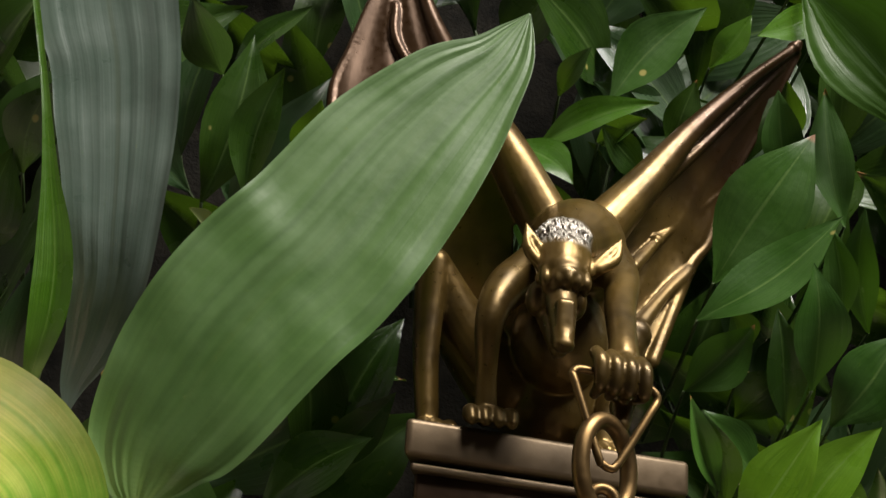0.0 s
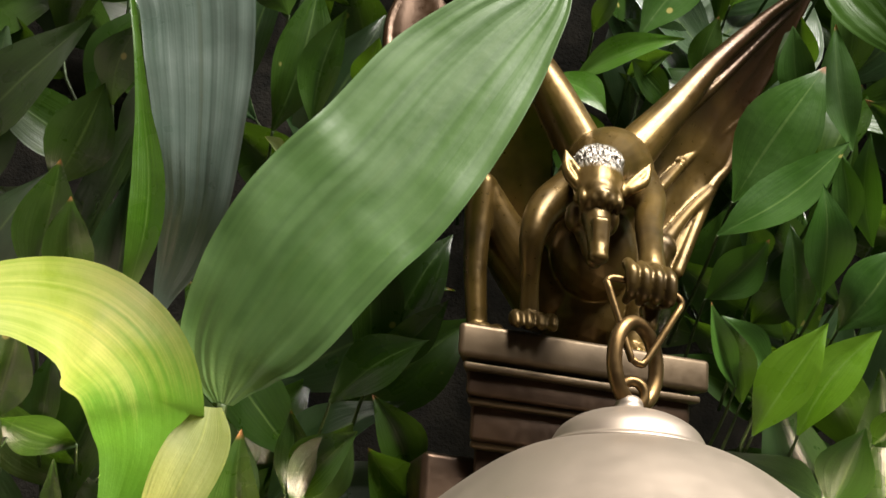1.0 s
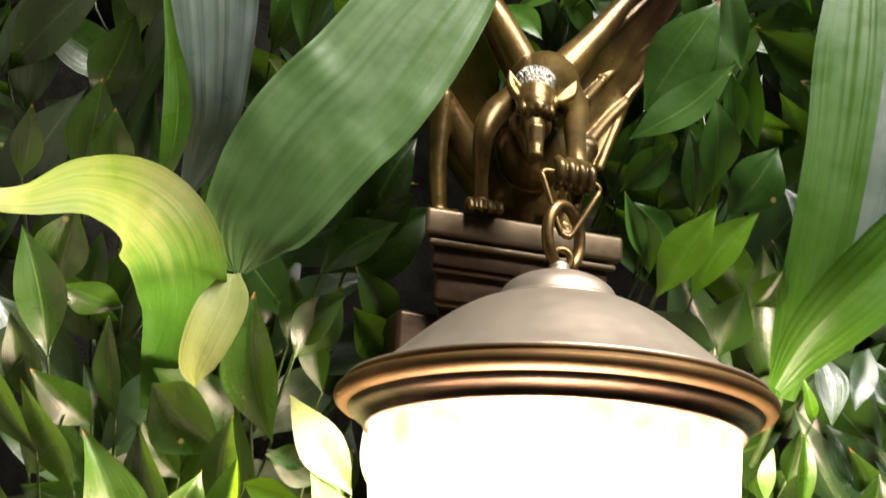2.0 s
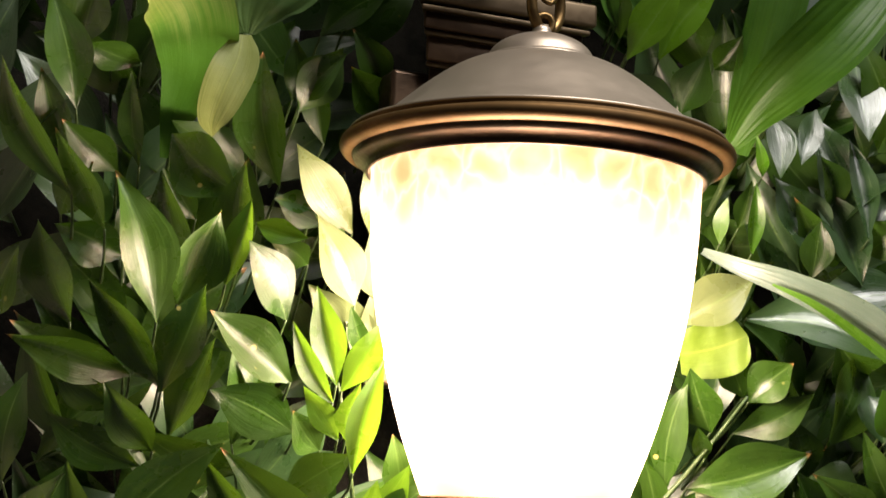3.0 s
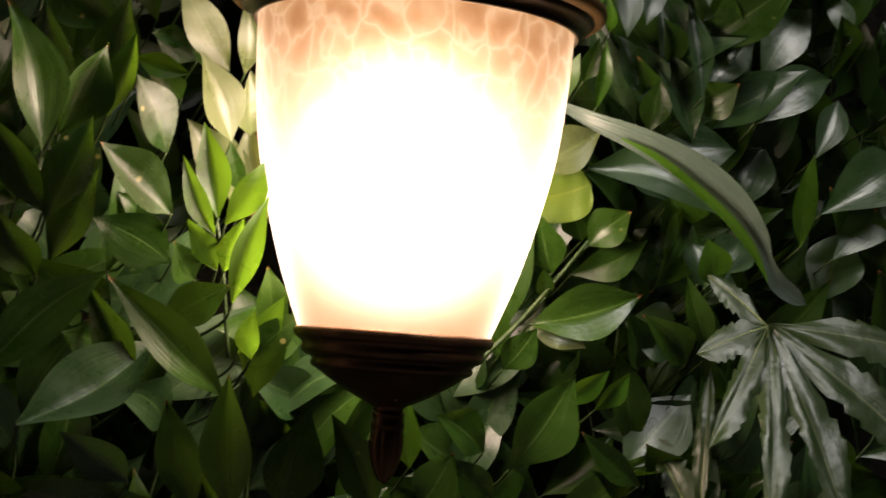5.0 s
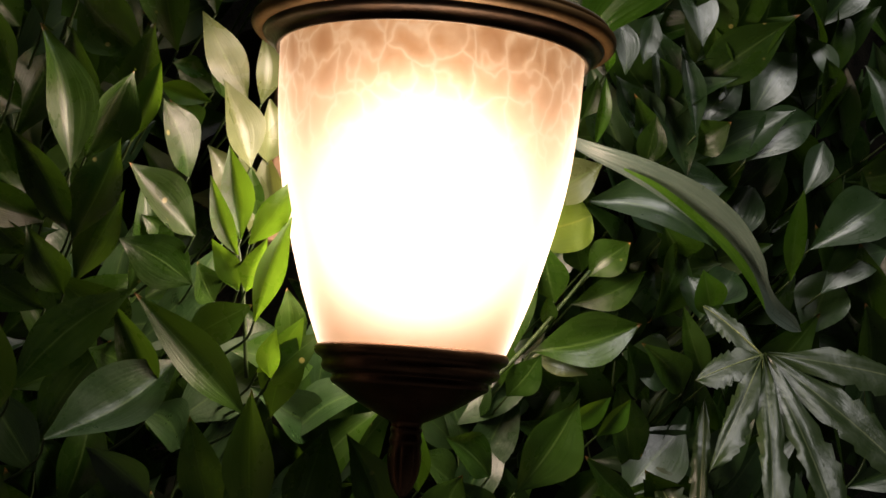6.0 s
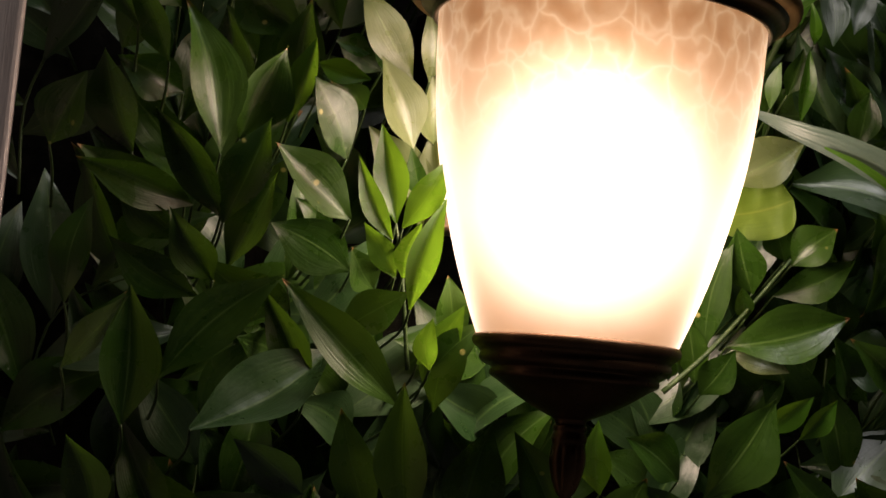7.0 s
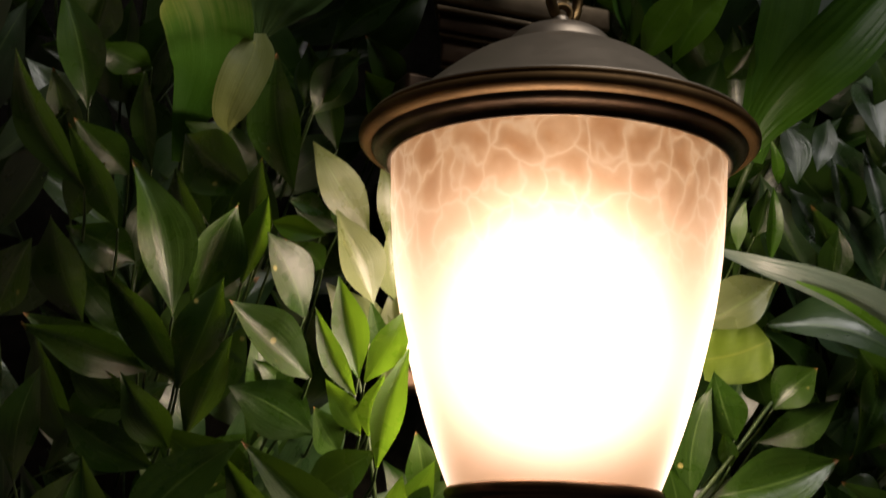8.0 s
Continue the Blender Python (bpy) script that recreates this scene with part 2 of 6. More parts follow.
def rubbed_bronze():
    """Dark bronze with copper-brown wings and the silvery combed mane of the beast."""
    m = plain_material("rubbed_bronze", (0.042, 0.026, 0.006), (0.150, 0.094, 0.022), 0.34, 0.62, scale=45, bump=0.05, spread=0.07)
    nodes, links = m.node_tree.nodes, m.node_tree.links
    bsdf = nodes["Principled BSDF"]
    skin_colour = bsdf.inputs["Base Color"].links[0].from_socket
    geo = nodes.new("ShaderNodeTexCoord")

    flatten = nodes.new("ShaderNodeMapping")
    flatten.inputs["Scale"].default_value = (1, 0, 1)
    links.new(geo.outputs["Object"], flatten.inputs[0])
    flat = flatten.outputs[0]

    def within(centre, low, high):
        far = nodes.new("ShaderNodeVectorMath")
        far.operation = "DISTANCE"
        links.new(flat if centre[1] == 0 else geo.outputs["Object"], far.inputs[0])
        far.inputs[1].default_value = centre
        near = ramp(nodes, [(low, (1, 1, 1)), (high, (0, 0, 0))])
        links.new(far.outputs["Value"], near.inputs[0])
        return near.outputs[0]

    def blend(share, first, second):
        col = nodes.new("ShaderNodeMix")
        col.data_type = "RGBA"
        links.new(share, col.inputs["Factor"])
        for key, value in (("A", first), ("B", second)):
            if isinstance(value, tuple):
                col.inputs[key].default_value = (*value, 1)
            else:
                links.new(value, col.inputs[key])
        return col.outputs["Result"]
    copper = blend(within((0.0, 0, 0.345), 0.065, 0.120), (0.036, 0.017, 0.005), skin_colour)
    comb = nodes.new("ShaderNodeMapping")
    comb.inputs["Scale"].default_value = (1.0, 0.35, 0.22)
    links.new(geo.outputs["Object"], comb.inputs[0])
    hair = nodes.new("ShaderNodeTexNoise")
    hair.inputs["Scale"].default_value, hair.inputs["Detail"].default_value = 1300, 2
    links.new(comb.outputs[0], hair.inputs["Vector"])
    strands = ramp(nodes, [(0.40, (0.04, 0.025, 0.012)), (0.56, (0.46, 0.43, 0.37))])
    links.new(hair.outputs[0], strands.inputs[0])
    mane = within((-0.0130, 0.0330, 0.3645), 0.0125, 0.0140)
    links.new(blend(mane, copper, strands.outputs[0]), bsdf.inputs["Base Color"])
    relief = nodes.new("ShaderNodeBump")
    relief.inputs["Distance"].default_value = 0.0016
    links.new(mane, relief.inputs["Strength"])
    links.new(hair.outputs[0], relief.inputs["Height"])
    links.new(bsdf.inputs["Normal"].links[0].from_socket, relief.inputs["Normal"])
    links.new(relief.outputs[0], bsdf.inputs["Normal"])
    return m


STATUE = rubbed_bronze()


def glass_material():
    m, nodes, links, bsdf = nodes_of("alabaster_glass")
    geo = nodes.new("ShaderNodeTexCoord")
    place = nodes.new("ShaderNodeMapping")
    place.inputs["Scale"].default_value = (1, 1, 0.8)
    links.new(geo.outputs["Object"], place.inputs[0])
    wob = nodes.new("ShaderNodeTexNoise")
    wob.inputs["Scale"].default_value = 60
    links.new(place.outputs[0], wob.inputs["Vector"])
    add = nodes.new("ShaderNodeVectorMath")
    add.operation = "MULTIPLY_ADD"
    links.new(wob.outputs["Color"], add.inputs[0])
    add.inputs[1].default_value = (0.020, 0.020, 0.020)
    links.new(place.outputs[0], add.inputs[2])
    cell = nodes.new("ShaderNodeTexVoronoi")
    cell.feature = "DISTANCE_TO_EDGE"
    cell.inputs["Scale"].default_value = 66
    links.new(add.outputs[0], cell.inputs["Vector"])
    edge = ramp(nodes, [(0.02, (0.27, 0.212, 0.152)), (0.12, (0.20, 0.135, 0.086)), (0.4, (0.155, 0.092, 0.052))])
    links.new(cell.outputs[0], edge.inputs[0])
    milky = nodes.new("ShaderNodeMix")
    milky.data_type = "RGBA"
    links.new(edge.outputs[0], milky.inputs["A"])
    milky.inputs["B"].default_value = (0.205, 0.142, 0.092, 1)
    links.new(milky.outputs["Result"], bsdf.inputs["Base Color"])
    bsdf.inputs["Roughness"].default_value = 0.3
    thin = nodes.new("ShaderNodeBsdfTranslucent")
    links.new(milky.outputs["Result"], thin.inputs[0])
    both = nodes.new("ShaderNodeMixShader")
    both.inputs[0].default_value = 0.85
    glow = nodes.new("ShaderNodeBsdfRefraction")
    glow.inputs["Roughness"].default_value = 0.78
    glow.inputs["IOR"].default_value = 1.42
    # the cells are drawn out to a plain milky glass towards the foot
    height = nodes.new("ShaderNodeSeparateXYZ")
    links.new(geo.outputs["Object"], height.inputs[0])
    plain = ramp(nodes, [(0.085, (1, 1, 1)), (0.150, (0, 0, 0))])
    links.new(height.outputs[2], plain.inputs[0])
    tint = nodes.new("ShaderNodeMix")
    tint.data_type = "RGBA"
    cells = ramp(nodes, [(0.01, (1.0, 0.93, 0.87)), (0.08, (0.95, 0.82, 0.69)), (0.30, (0.90, 0.73, 0.56))])
    links.new(cell.outputs[0], cells.inputs[0])
    links.new(plain.outputs[0], tint.inputs["Factor"])
    links.new(plain.outputs[0], milky.inputs["Factor"])
    links.new(cells.outputs[0], tint.inputs["A"])
    tint.inputs["B"].default_value = (0.98, 0.915, 0.90, 1)
    links.new(tint.outputs["Result"], glow.inputs["Color"])
    haze = nodes.new("ShaderNodeMixShader")
    haze.inputs[0].default_value = 0.66
    links.new(thin.outputs[0], haze.inputs[1])
    links.new(glow.outputs[0], haze.inputs[2])
    links.new(bsdf.outputs[0], both.inputs[1])
    links.new(haze.outputs[0], both.inputs[2])
    links.new(both.outputs[0], nodes["Material Output"].inputs[0])
    return m


GLASS = glass_material()
BULB = bpy.data.materials.new("bulb_glow")
BULB.use_nodes = True
BULB.node_tree.nodes["Principled BSDF"].inputs["Emission Color"].default_value = (1, 0.85, 0.6, 1)
BULB.node_tree.nodes["Principled BSDF"].inputs["Emission Strength"].default_value = 3


# ---- shape helpers ----
def part(name, bm, material, parent=None, label="", smooth=True):
    me = bpy.data.meshes.new(name)
    bmesh.ops.recalc_face_normals(bm, faces=bm.faces)
    bm.to_mesh(me)
    bm.free()
    me.materials.append(material)
    if smooth:
        me.polygons.foreach_set("use_smooth", [True] * len(me.polygons))
    ob = new(name, me)
    ob.parent = parent
    if label:
        tagged(ob, label)
    return ob


def thing(name, at=(0, 0, 0), label="", category="", group="", kind=""):
    ob = new(name)
    ob.empty_display_size = 0.02
    ob.location = at
    return tagged(ob, label, category, group, kind)


def box(bm, x0, x1, y0, y1, z0, z1, bevel=0.0):
    m = Matrix.LocRotScale(((x0 + x1) / 2, (y0 + y1) / 2, (z0 + z1) / 2), None, (x1 - x0, y1 - y0, z1 - z0))
    made = bmesh.ops.create_cube(bm, size=1, matrix=m)
    if bevel:
        edges = {e for v in made["verts"] for e in v.link_edges}
        bmesh.ops.bevel(bm, geom=list(edges), offset=bevel, segments=3, affect="EDGES", profile=0.5)
    return bm


def lathe(profile, steps=96):
    """A turned shape round the z axis from (radius, height) pairs, closed to a ring."""
    bm = bmesh.new()
    rings = []
    for r, z in profile:
        rings.append([bm.verts.new((r * math.cos(a), r * math.sin(a), z)) for a in (2 * math.pi * k / steps for k in range(steps))])
    for a, b in zip(rings, rings[1:] + rings[:1]):
        for k in range(steps):
            q = (k + 1) % steps
            bm.faces.new((a[k], a[q], b[q], b[k]))
    return bm


def rounded(profile, times=2):
    """Chaikin's rounding of an open profile, its ends kept."""
    for _ in range(times):
        out = [profile[0]]
        for (a, b), (c, d) in zip(profile, profile[1:]):
            out += [(a * 0.75 + c * 0.25, b * 0.75 + d * 0.25), (a * 0.25 + c * 0.75, b * 0.25 + d * 0.75)]
        profile = out + [profile[-1]]
    return profile


def tube(bm, points, radii, sides=10, closed=False):
    pts = [Vector(p) for p in points]
    n = len(pts)
    rings, side = [], Vector((0.3, 1, 0.2)).normalized()
    for i, p in enumerate(pts):
        a = pts[(i - 1) % n] if closed or i else p
        b = pts[(i + 1) % n] if closed or i < n - 1 else p
        d = (b - a).normalized()
        side = (side - d * side.dot(d))
        side = side.normalized() if side.length > 1e-6 else d.orthogonal().normalized()
        up = d.cross(side)
        r = radii[i] if isinstance(radii, (list, tuple)) else radii
        rings.append([bm.verts.new(p + (side * math.cos(t) + up * math.sin(t)) * r) for t in (2 * math.pi * k / sides for k in range(sides))])
    for a, b in zip(rings, rings[1:] + (rings[:1] if closed else [])):
        for k in range(sides):
            q = (k + 1) % sides
            bm.faces.new((a[k], a[q], b[q], b[k]))
    if not closed:
        bm.faces.new(rings[0][::-1])
        bm.faces.new(rings[-1])
    return bm


def spline(points, steps=6):
    """Catmull-Rom through rows of numbers."""
    p = [np.array(q, float) for q in points]
    p = [2 * p[0] - p[1]] + p + [2 * p[-1] - p[-2]]
    out = []
    for i in range(1, len(p) - 2):
        for k in range(steps):
            t = k / steps
            out.append(0.5 * (2 * p[i] + (p[i + 1] - p[i - 1]) * t + (2 * p[i - 1] - 5 * p[i] + 4 * p[i + 1] - p[i + 2]) * t * t
                              + (3 * p[i] - p[i - 1] - 3 * p[i + 1] + p[i + 2]) * t ** 3))
    return out + [p[-2]]


FRONT = Vector((-0.25, -1, -0.1)).normalized()
rng = random.Random(7)


def sheet(name, rows, material, parent, label=""):
    """A leaf's skin from rows of points across it, with a hair of thickness."""
    n = len(rows[0])
    verts = [tuple(p) for r in rows for p in r]
    faces = [(i * n + j, i * n + j + 1, (i + 1) * n + j + 1, (i + 1) * n + j) for i in range(len(rows) - 1) for j in range(n - 1)]
    me = bpy.data.meshes.new(name)
    me.from_pydata(verts, [], faces)
    uv = me.uv_layers.new(name="UVMap")
    across, along = n - 1, len(rows) - 1
    for loop in me.loops:
        i, j = divmod(loop.vertex_index, n)
        uv.data[loop.index].uv = (j / across, i / along)
    me.polygons.foreach_set("use_smooth", [True] * len(me.polygons))
    me.materials.append(material)
    ob = new(name, me)
    ob.parent = parent
    if label:
        tagged(ob, label)
    return ob


def blade_width(v):
    return max(math.sin(math.pi * min(v, 1) ** 0.96), 0) ** 1.3 * (1 - 0.12 * v) / 0.95


def leaf(parent, base, tip, width, material, turn=0.0, bend=0.08, fold=0.22, curl=0.0, name="leaf", teeth=0.0):
    base, tip = Vector(base), Vector(tip)
    axis = tip - base
    length = axis.length
    d = axis / length
    n = (FRONT - d * FRONT.dot(d)).normalized()
    n = Matrix.Rotation(radians(turn), 3, d) @ n
    side = d.cross(n)
    own = random.Random(round(1e5 * (base.x * 3 + base.z * 7 + tip.x * 11 + tip.z * 13)))
    phase, wave = own.uniform(0, 6.3), own.uniform(0.015, 0.045)
    fold *= own.uniform(0.5, 2.8)
    twist = own.uniform(-0.25, 0.25)
    sway = own.uniform(-0.07, 0.07) * length
    ripple, shift = own.uniform(0.0, 0.025) * length, own.uniform(0, 6.3)
    rows = []
    steps = 36 if teeth else 12
    for i in range(steps + 1):
        v = i / steps
        h = 0.5 * width * blade_width(v) * (1 - teeth * ((v * 12) % 1.0)) + (0.0006 if v < 0.99 else 0.0001)
        c = base + axis * v + n * (bend * length * math.sin(math.pi * v) - curl * length * v ** 3 + ripple * math.sin(6 * v + shift) * v) + side * (sway * math.sin(math.pi * v))
        s = (side * math.cos(twist * v) + n * math.sin(twist * v))
        row = []
        for j in range(7):
            u = j / 3 - 1
            lift = fold * h * (abs(u) ** 1.08) + wave * width * math.sin(9 * v + phase + 2 * u) * abs(u)
            row.append(c + s * (h * u) + n * lift)
        rows.append(row)
    return sheet(name, rows, material, parent)


def ribbon(parent, points, material, fold=0.15, front=None, cross=9, steps=7, wave=0.02, name="blade"):
    """A long blade along rows of x, y, z, width, turn."""
    f = Vector(front or FRONT).normalized()
    rowsin = spline(points, steps)
    rows = []
    for i, r in enumerate(rowsin):
        p = Vector(r[:3])
        a = Vector(rowsin[max(i - 1, 0)][:3])
        b = Vector(rowsin[min(i + 1, len(rowsin) - 1)][:3])
        d = (b - a).normalized()
        n = (f - d * f.dot(d)).normalized()
        n = Matrix.Rotation(radians(r[4]), 3, d) @ n
        side = d.cross(n)
        h = max(r[3], 0.0004) / 2
        row = []
        for j in range(cross):
            u = 2 * j / (cross - 1) - 1
            k = fold * h * abs(u) ** 1.5 + wave * h * math.sin(i * 0.55 + 2.5 * u) * abs(u) + 0.012 * h * math.sin(7 * u + 0.2 * i)
            row.append(p + side * (h * u) + n * k)
        rows.append(row)
    return sheet(name, rows, material, parent)


def palmate(parent, centre, tips, material, sinus=0.44):
    """A lobed hand-shaped leaf: each lobe is a toothed blade joined to its neighbours near the stalk, with a pale raised vein."""
    centre, tips = Vector(centre), [Vector(t) for t in tips]
    axes = [t - centre for t in tips]
    notch = [(a + b) * 0.5 * sinus for a, b in zip(axes, axes[1:])]
    first = axes[0] * 2 * sinus - notch[0]
    last = axes[-1] * 2 * sinus - notch[-1]
    notch = [axes[0] * 0.35 + (first - axes[0] * sinus) * 0.7] + notch + [axes[-1] * 0.35 + (last - axes[-1] * sinus) * 0.7]
    for k, axis in enumerate(axes):
        n = axis.cross(notch[k] - notch[k + 1]).normalized()
        if n.y > 0:
            n = -n
        rows = []
        for i in range(41):
            v = i / 40
            mid = axis * v
            row = []
            for j in range(9):
                u = j / 4 - 1
                s = notch[k] if u < 0 else notch[k + 1]
                if v < 0.42:
                    edge = s * (v / 0.42)
                else:
                    w = (v - 0.42) / 0.58
                    ctrl = s + axis * 0.30 + (s - axis * 0.42) * 0.45
                    edge = s * (1 - w) ** 2 + ctrl * 2 * w * (1 - w) + axis * w * w
                    edge = mid + (edge - mid) * (1 - 0.34 * ((w * 6) % 1.0) * (1 - w))
                p = mid + (edge - mid) * abs(u)
                lift = axis.length * (0.012 * math.sin(math.pi * abs(u)) * min(1, 2 * v) + 0.014 * math.sin(11 * v + 3 * u + k) * abs(u) - 0.10 * v ** 3)
                row.append(centre + p + n * lift + n * 0.0004 * k)
            rows.append(row)
        lobe = sheet("lobe", rows, material, parent)
        part("vein", tube(bmesh.new(), [centre + axis * (q / 8) + n * (0.0004 - axis.length * 0.10 * (q / 8) ** 3) for q in range(9)], [0.0008 - 0.0006 * q / 8 for q in range(9)], 6), VEIN, lobe, "pale green vein")


def stem(parent, points, r0=0.0010, r1=0.0006):
    pts = spline(points, 4)
    n = len(pts)
    return part("stem", tube(bmesh.new(), pts, [r0 + (r1 - r0) * i / n for i in range(n)], 6), STEM, parent)


# ---- the setting ----
def setting(name, bm, material, label, category, smooth=False):
    ob = part(name, bm, material, None, "", smooth)
    return tagged(ob, label, category, "", "structure")


setting("floor", box(bmesh.new(), -3, 3, -4, 0.4, -1.7, -1.6), CARPET, "grey hall floor below the planted wall", "floor")
setting("ceiling", box(bmesh.new(), -3, 3, -4, 0.4, 2.6, 2.7), PLASTER, "dark grey plastered ceiling of the hall", "ceiling")
setting("wall_south", box(bmesh.new(), -3, 3, -4.1, -4, -1.6, 2.6), PLASTER, "dark grey plastered wall behind the camera", "wall")
setting("wall_west", box(bmesh.new(), -3.1, -3, -4, 0.4, -1.6, 2.6), PLASTER, "dark grey plastered side wall of the hall", "wall")
setting("wall_east", box(bmesh.new(), 3, 3.1, -4, 0.4, -1.6, 2.6), PLASTER, "dark grey plastered side wall of the hall", "wall")
setting("wall_north", box(bmesh.new(), -3, 3, 0.25, 0.4, -1.6, 2.6), FELT, "dark felt wall that carries the plants", "wall")
setting("trim", box(bmesh.new(), -0.335, -0.2865, 0.0, 0.25, -1.6, 2.6, 0.003), POST, "grey-brown upright wooden edging of the planted wall", "post")

# ---- the wall bracket ----
bracket = thing("wall_bracket", (0, 0.07, 0.25), "stepped brown bronze wall bracket with moulded ledge", "bracket")


def under(ob, parent):
    ob.parent = parent
    ob.matrix_parent_inverse = Matrix.Translation(-parent.location)
    return ob


def moulding(x, front, z0, z1, bevel):
    bm = box(bmesh.new(), -x, x, front, 0.099, z0, z1, bevel)
    for v in bm.verts:
        if v.co.y > 0.09:
            v.co.x *= 0.76
    return bm


under(part("ledge", moulding(0.0550, 0.0690, 0.2730, 0.2870, 0.0022), LEDGE), bracket)
for half, front, top, lip, height in ((0.0520, 0.0715, 0.2716, 0.0030, 0.0125), (0.0475, 0.0775, 0.2590, 0.0028, 0.0165), (0.0430, 0.0850, 0.2430, 0.0028, 0.0165)):
    under(part("lip", moulding(half, front, top - lip, top, 0.0010), LEDGE), bracket)
    # the shade below each lip is put into the cove's darker colour
    under(part("cove", moulding(half - 0.003, front + 0.0035, top - height, top - lip + 0.0005, 0.0015), DARK_SHADE_BRONZE), bracket)
under(part("core", moulding(0.0480, 0.0760, 0.2670, 0.2710, 0.0008), DARK_SHADE_BRONZE), bracket)
under(part("corbel", moulding(0.0330, 0.0950, 0.0970, 0.2570, 0.0040), DARK_SHADE_BRONZE), bracket)
under(part("backplate", box(bmesh.new(), -0.0600, 0.0600, 0.093, 0.117, 0.0600, 0.2385, 0.003), DARK_SHADE_BRONZE), bracket)
under(part("wall_tie", box(bmesh.new(), -0.02, 0.02, 0.116, 0.270, 0.10, 0.22, 0.002), DARK_SHADE_BRONZE), bracket)

bracket.matrix_basis = pose(0.0030, 0.072, 0.25, 0, 0, 7)

# ---- the hanging lantern ----
lantern = thing("hanging_lantern", (0, 0, 0.25), "lit bronze lantern with tapered alabaster glass shade", "lantern")
outer = rounded([(0.0496, -0.003), (0.0578, 0.0175), (0.0657, 0.040), (0.0735, 0.069), (0.0796, 0.097), (0.0832, 0.130), (0.0846, 0.166)], 2)
glass = under(part("glass_shade", lathe(outer + [(r - 0.003, z) for r, z in reversed(outer)], 128), GLASS, None, "glowing cream alabaster glass with veined cells"), lantern)
glass.visible_shadow = False
brim = rounded([(0.0940, 0.1706), (0.0985, 0.1712), (0.1010, 0.1735), (0.1014, 0.1758), (0.1006, 0.1778), (0.0978, 0.1782), (0.0968, 0.1792),
                (0.0978, 0.1806), (0.0968, 0.1818), (0.0930, 0.1822)], 1)
under(part("brim", lathe(brim + [(0.088, 0.1805), (0.089, 0.1715)], 128), RIM, None, "gold-brown rolled rim"), lantern)
# downward-facing steps, coloured darker than the brim to stand for their shade
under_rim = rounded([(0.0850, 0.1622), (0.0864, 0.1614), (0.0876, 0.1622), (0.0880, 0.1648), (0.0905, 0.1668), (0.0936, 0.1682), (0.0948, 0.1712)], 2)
under(part("under_rim", lathe(under_rim + [(0.0948, 0.1790), (0.0812, 0.1790), (0.0812, 0.1668), (0.0850, 0.1664)], 128), DARK_SHADE_BRONZE, None, "stepped underside of the rim, its shade put into the colour"), lantern)
cone = rounded([(0.0945, 0.1803), (0.0890, 0.1832), (0.0800, 0.1900), (0.0705, 0.1985), (0.0617, 0.2062), (0.0500, 0.2152), (0.0400, 0.2208), (0.0330, 0.2232), (0.0280, 0.2236)], 2)
under(part("roof", lathe(cone + [(0.0260, 0.2200), (0.0560, 0.2060), (0.0850, 0.1795)], 128), ROOF, None, "satin brown-grey metal roof"), lantern)
under(part("roof_lip", lathe(rounded([(0.0890, 0.1790), (0.0955, 0.1798), (0.0978, 0.1810), (0.0966, 0.1826), (0.0890, 0.1834)], 1), 128), ROOF), lantern)
dome = rounded([(0.0265, 0.2215), (0.0300, 0.2228), (0.0302, 0.2246), (0.0282, 0.2256), (0.0276, 0.2272), (0.0250, 0.2318), (0.0185, 0.2362), (0.0095, 0.2390), (0.0052, 0.2400), (0.0050, 0.2430), (0.0030, 0.2450), (0.0008, 0.2450)], 2)
under(part("cap", lathe(dome + [(0.0008, 0.2190)], 96), ROOF), lantern)
cup = rounded([(0.0480, -0.0010), (0.0515, 0.0012), (0.0532, -0.0015), (0.0522, -0.0045), (0.0490, -0.0062), (0.0480, -0.0085), (0.0490, -0.0105), (0.0470, -0.0135),
               (0.0420, -0.0150), (0.0432, -0.0175), (0.0425, -0.0196), (0.0395, -0.0210), (0.0305, -0.0272), (0.0205, -0.0330), (0.0115, -0.0372), (0.0082, -0.0386), (0.0078, -0.0410)], 1)
under(part("cup", lathe(cup + [(0.001, -0.041), (0.001, -0.006), (0.040, -0.004)], 96), CUP, None, "dark turned metal cup"), lantern)
fin = rounded([(0.0008, -0.0400), (0.0078, -0.0405), (0.0090, -0.0425), (0.0080, -0.0445), (0.0086, -0.0465), (0.0092, -0.0485), (0.0082, -0.0505), (0.0090, -0.0540),
               (0.0094, -0.0590), (0.0078, -0.0680), (0.0045, -0.0760), (0.0008, -0.0790)], 1)
fin_bm = lathe(fin, 60)
for v in fin_bm.verts:
    if v.co.z < -0.0525:
        a = math.atan2(v.co.y, v.co.x)
        dent = 1 - 0.16 * (1 - abs(math.sin(3 * a + 0.6))) ** 3
        v.co.x, v.co.y = v.co.x * dent, v.co.y * dent
under(part("finial", fin_bm, CUP, None, "leaf-carved bronze bud"), lantern)
bulb_bm = bmesh.new()
bmesh.ops.create_uvsphere(bulb_bm, u_segments=24, v_segments=16, radius=0.012, matrix=Matrix.Translation(BULB_AT))
bulb = under(part("bulb", bulb_bm, BULB), lantern)
bulb.visible_shadow = False
under(part("bulb_holder", lathe([(0.001, 0.128), (0.010, 0.128), (0.013, 0.134), (0.013, 0.176), (0.001, 0.176)], 32), DARK_SHADE_BRONZE), lantern)
link = []
for k in range(40):
    a = 2 * math.pi * k / 40
    link.append((0.0025 + 0.0112 * math.cos(a) * 0.86, 0.0112 * math.cos(a) * 0.50 + 0.002, 0.2580 + 0.0156 * math.sin(a)))
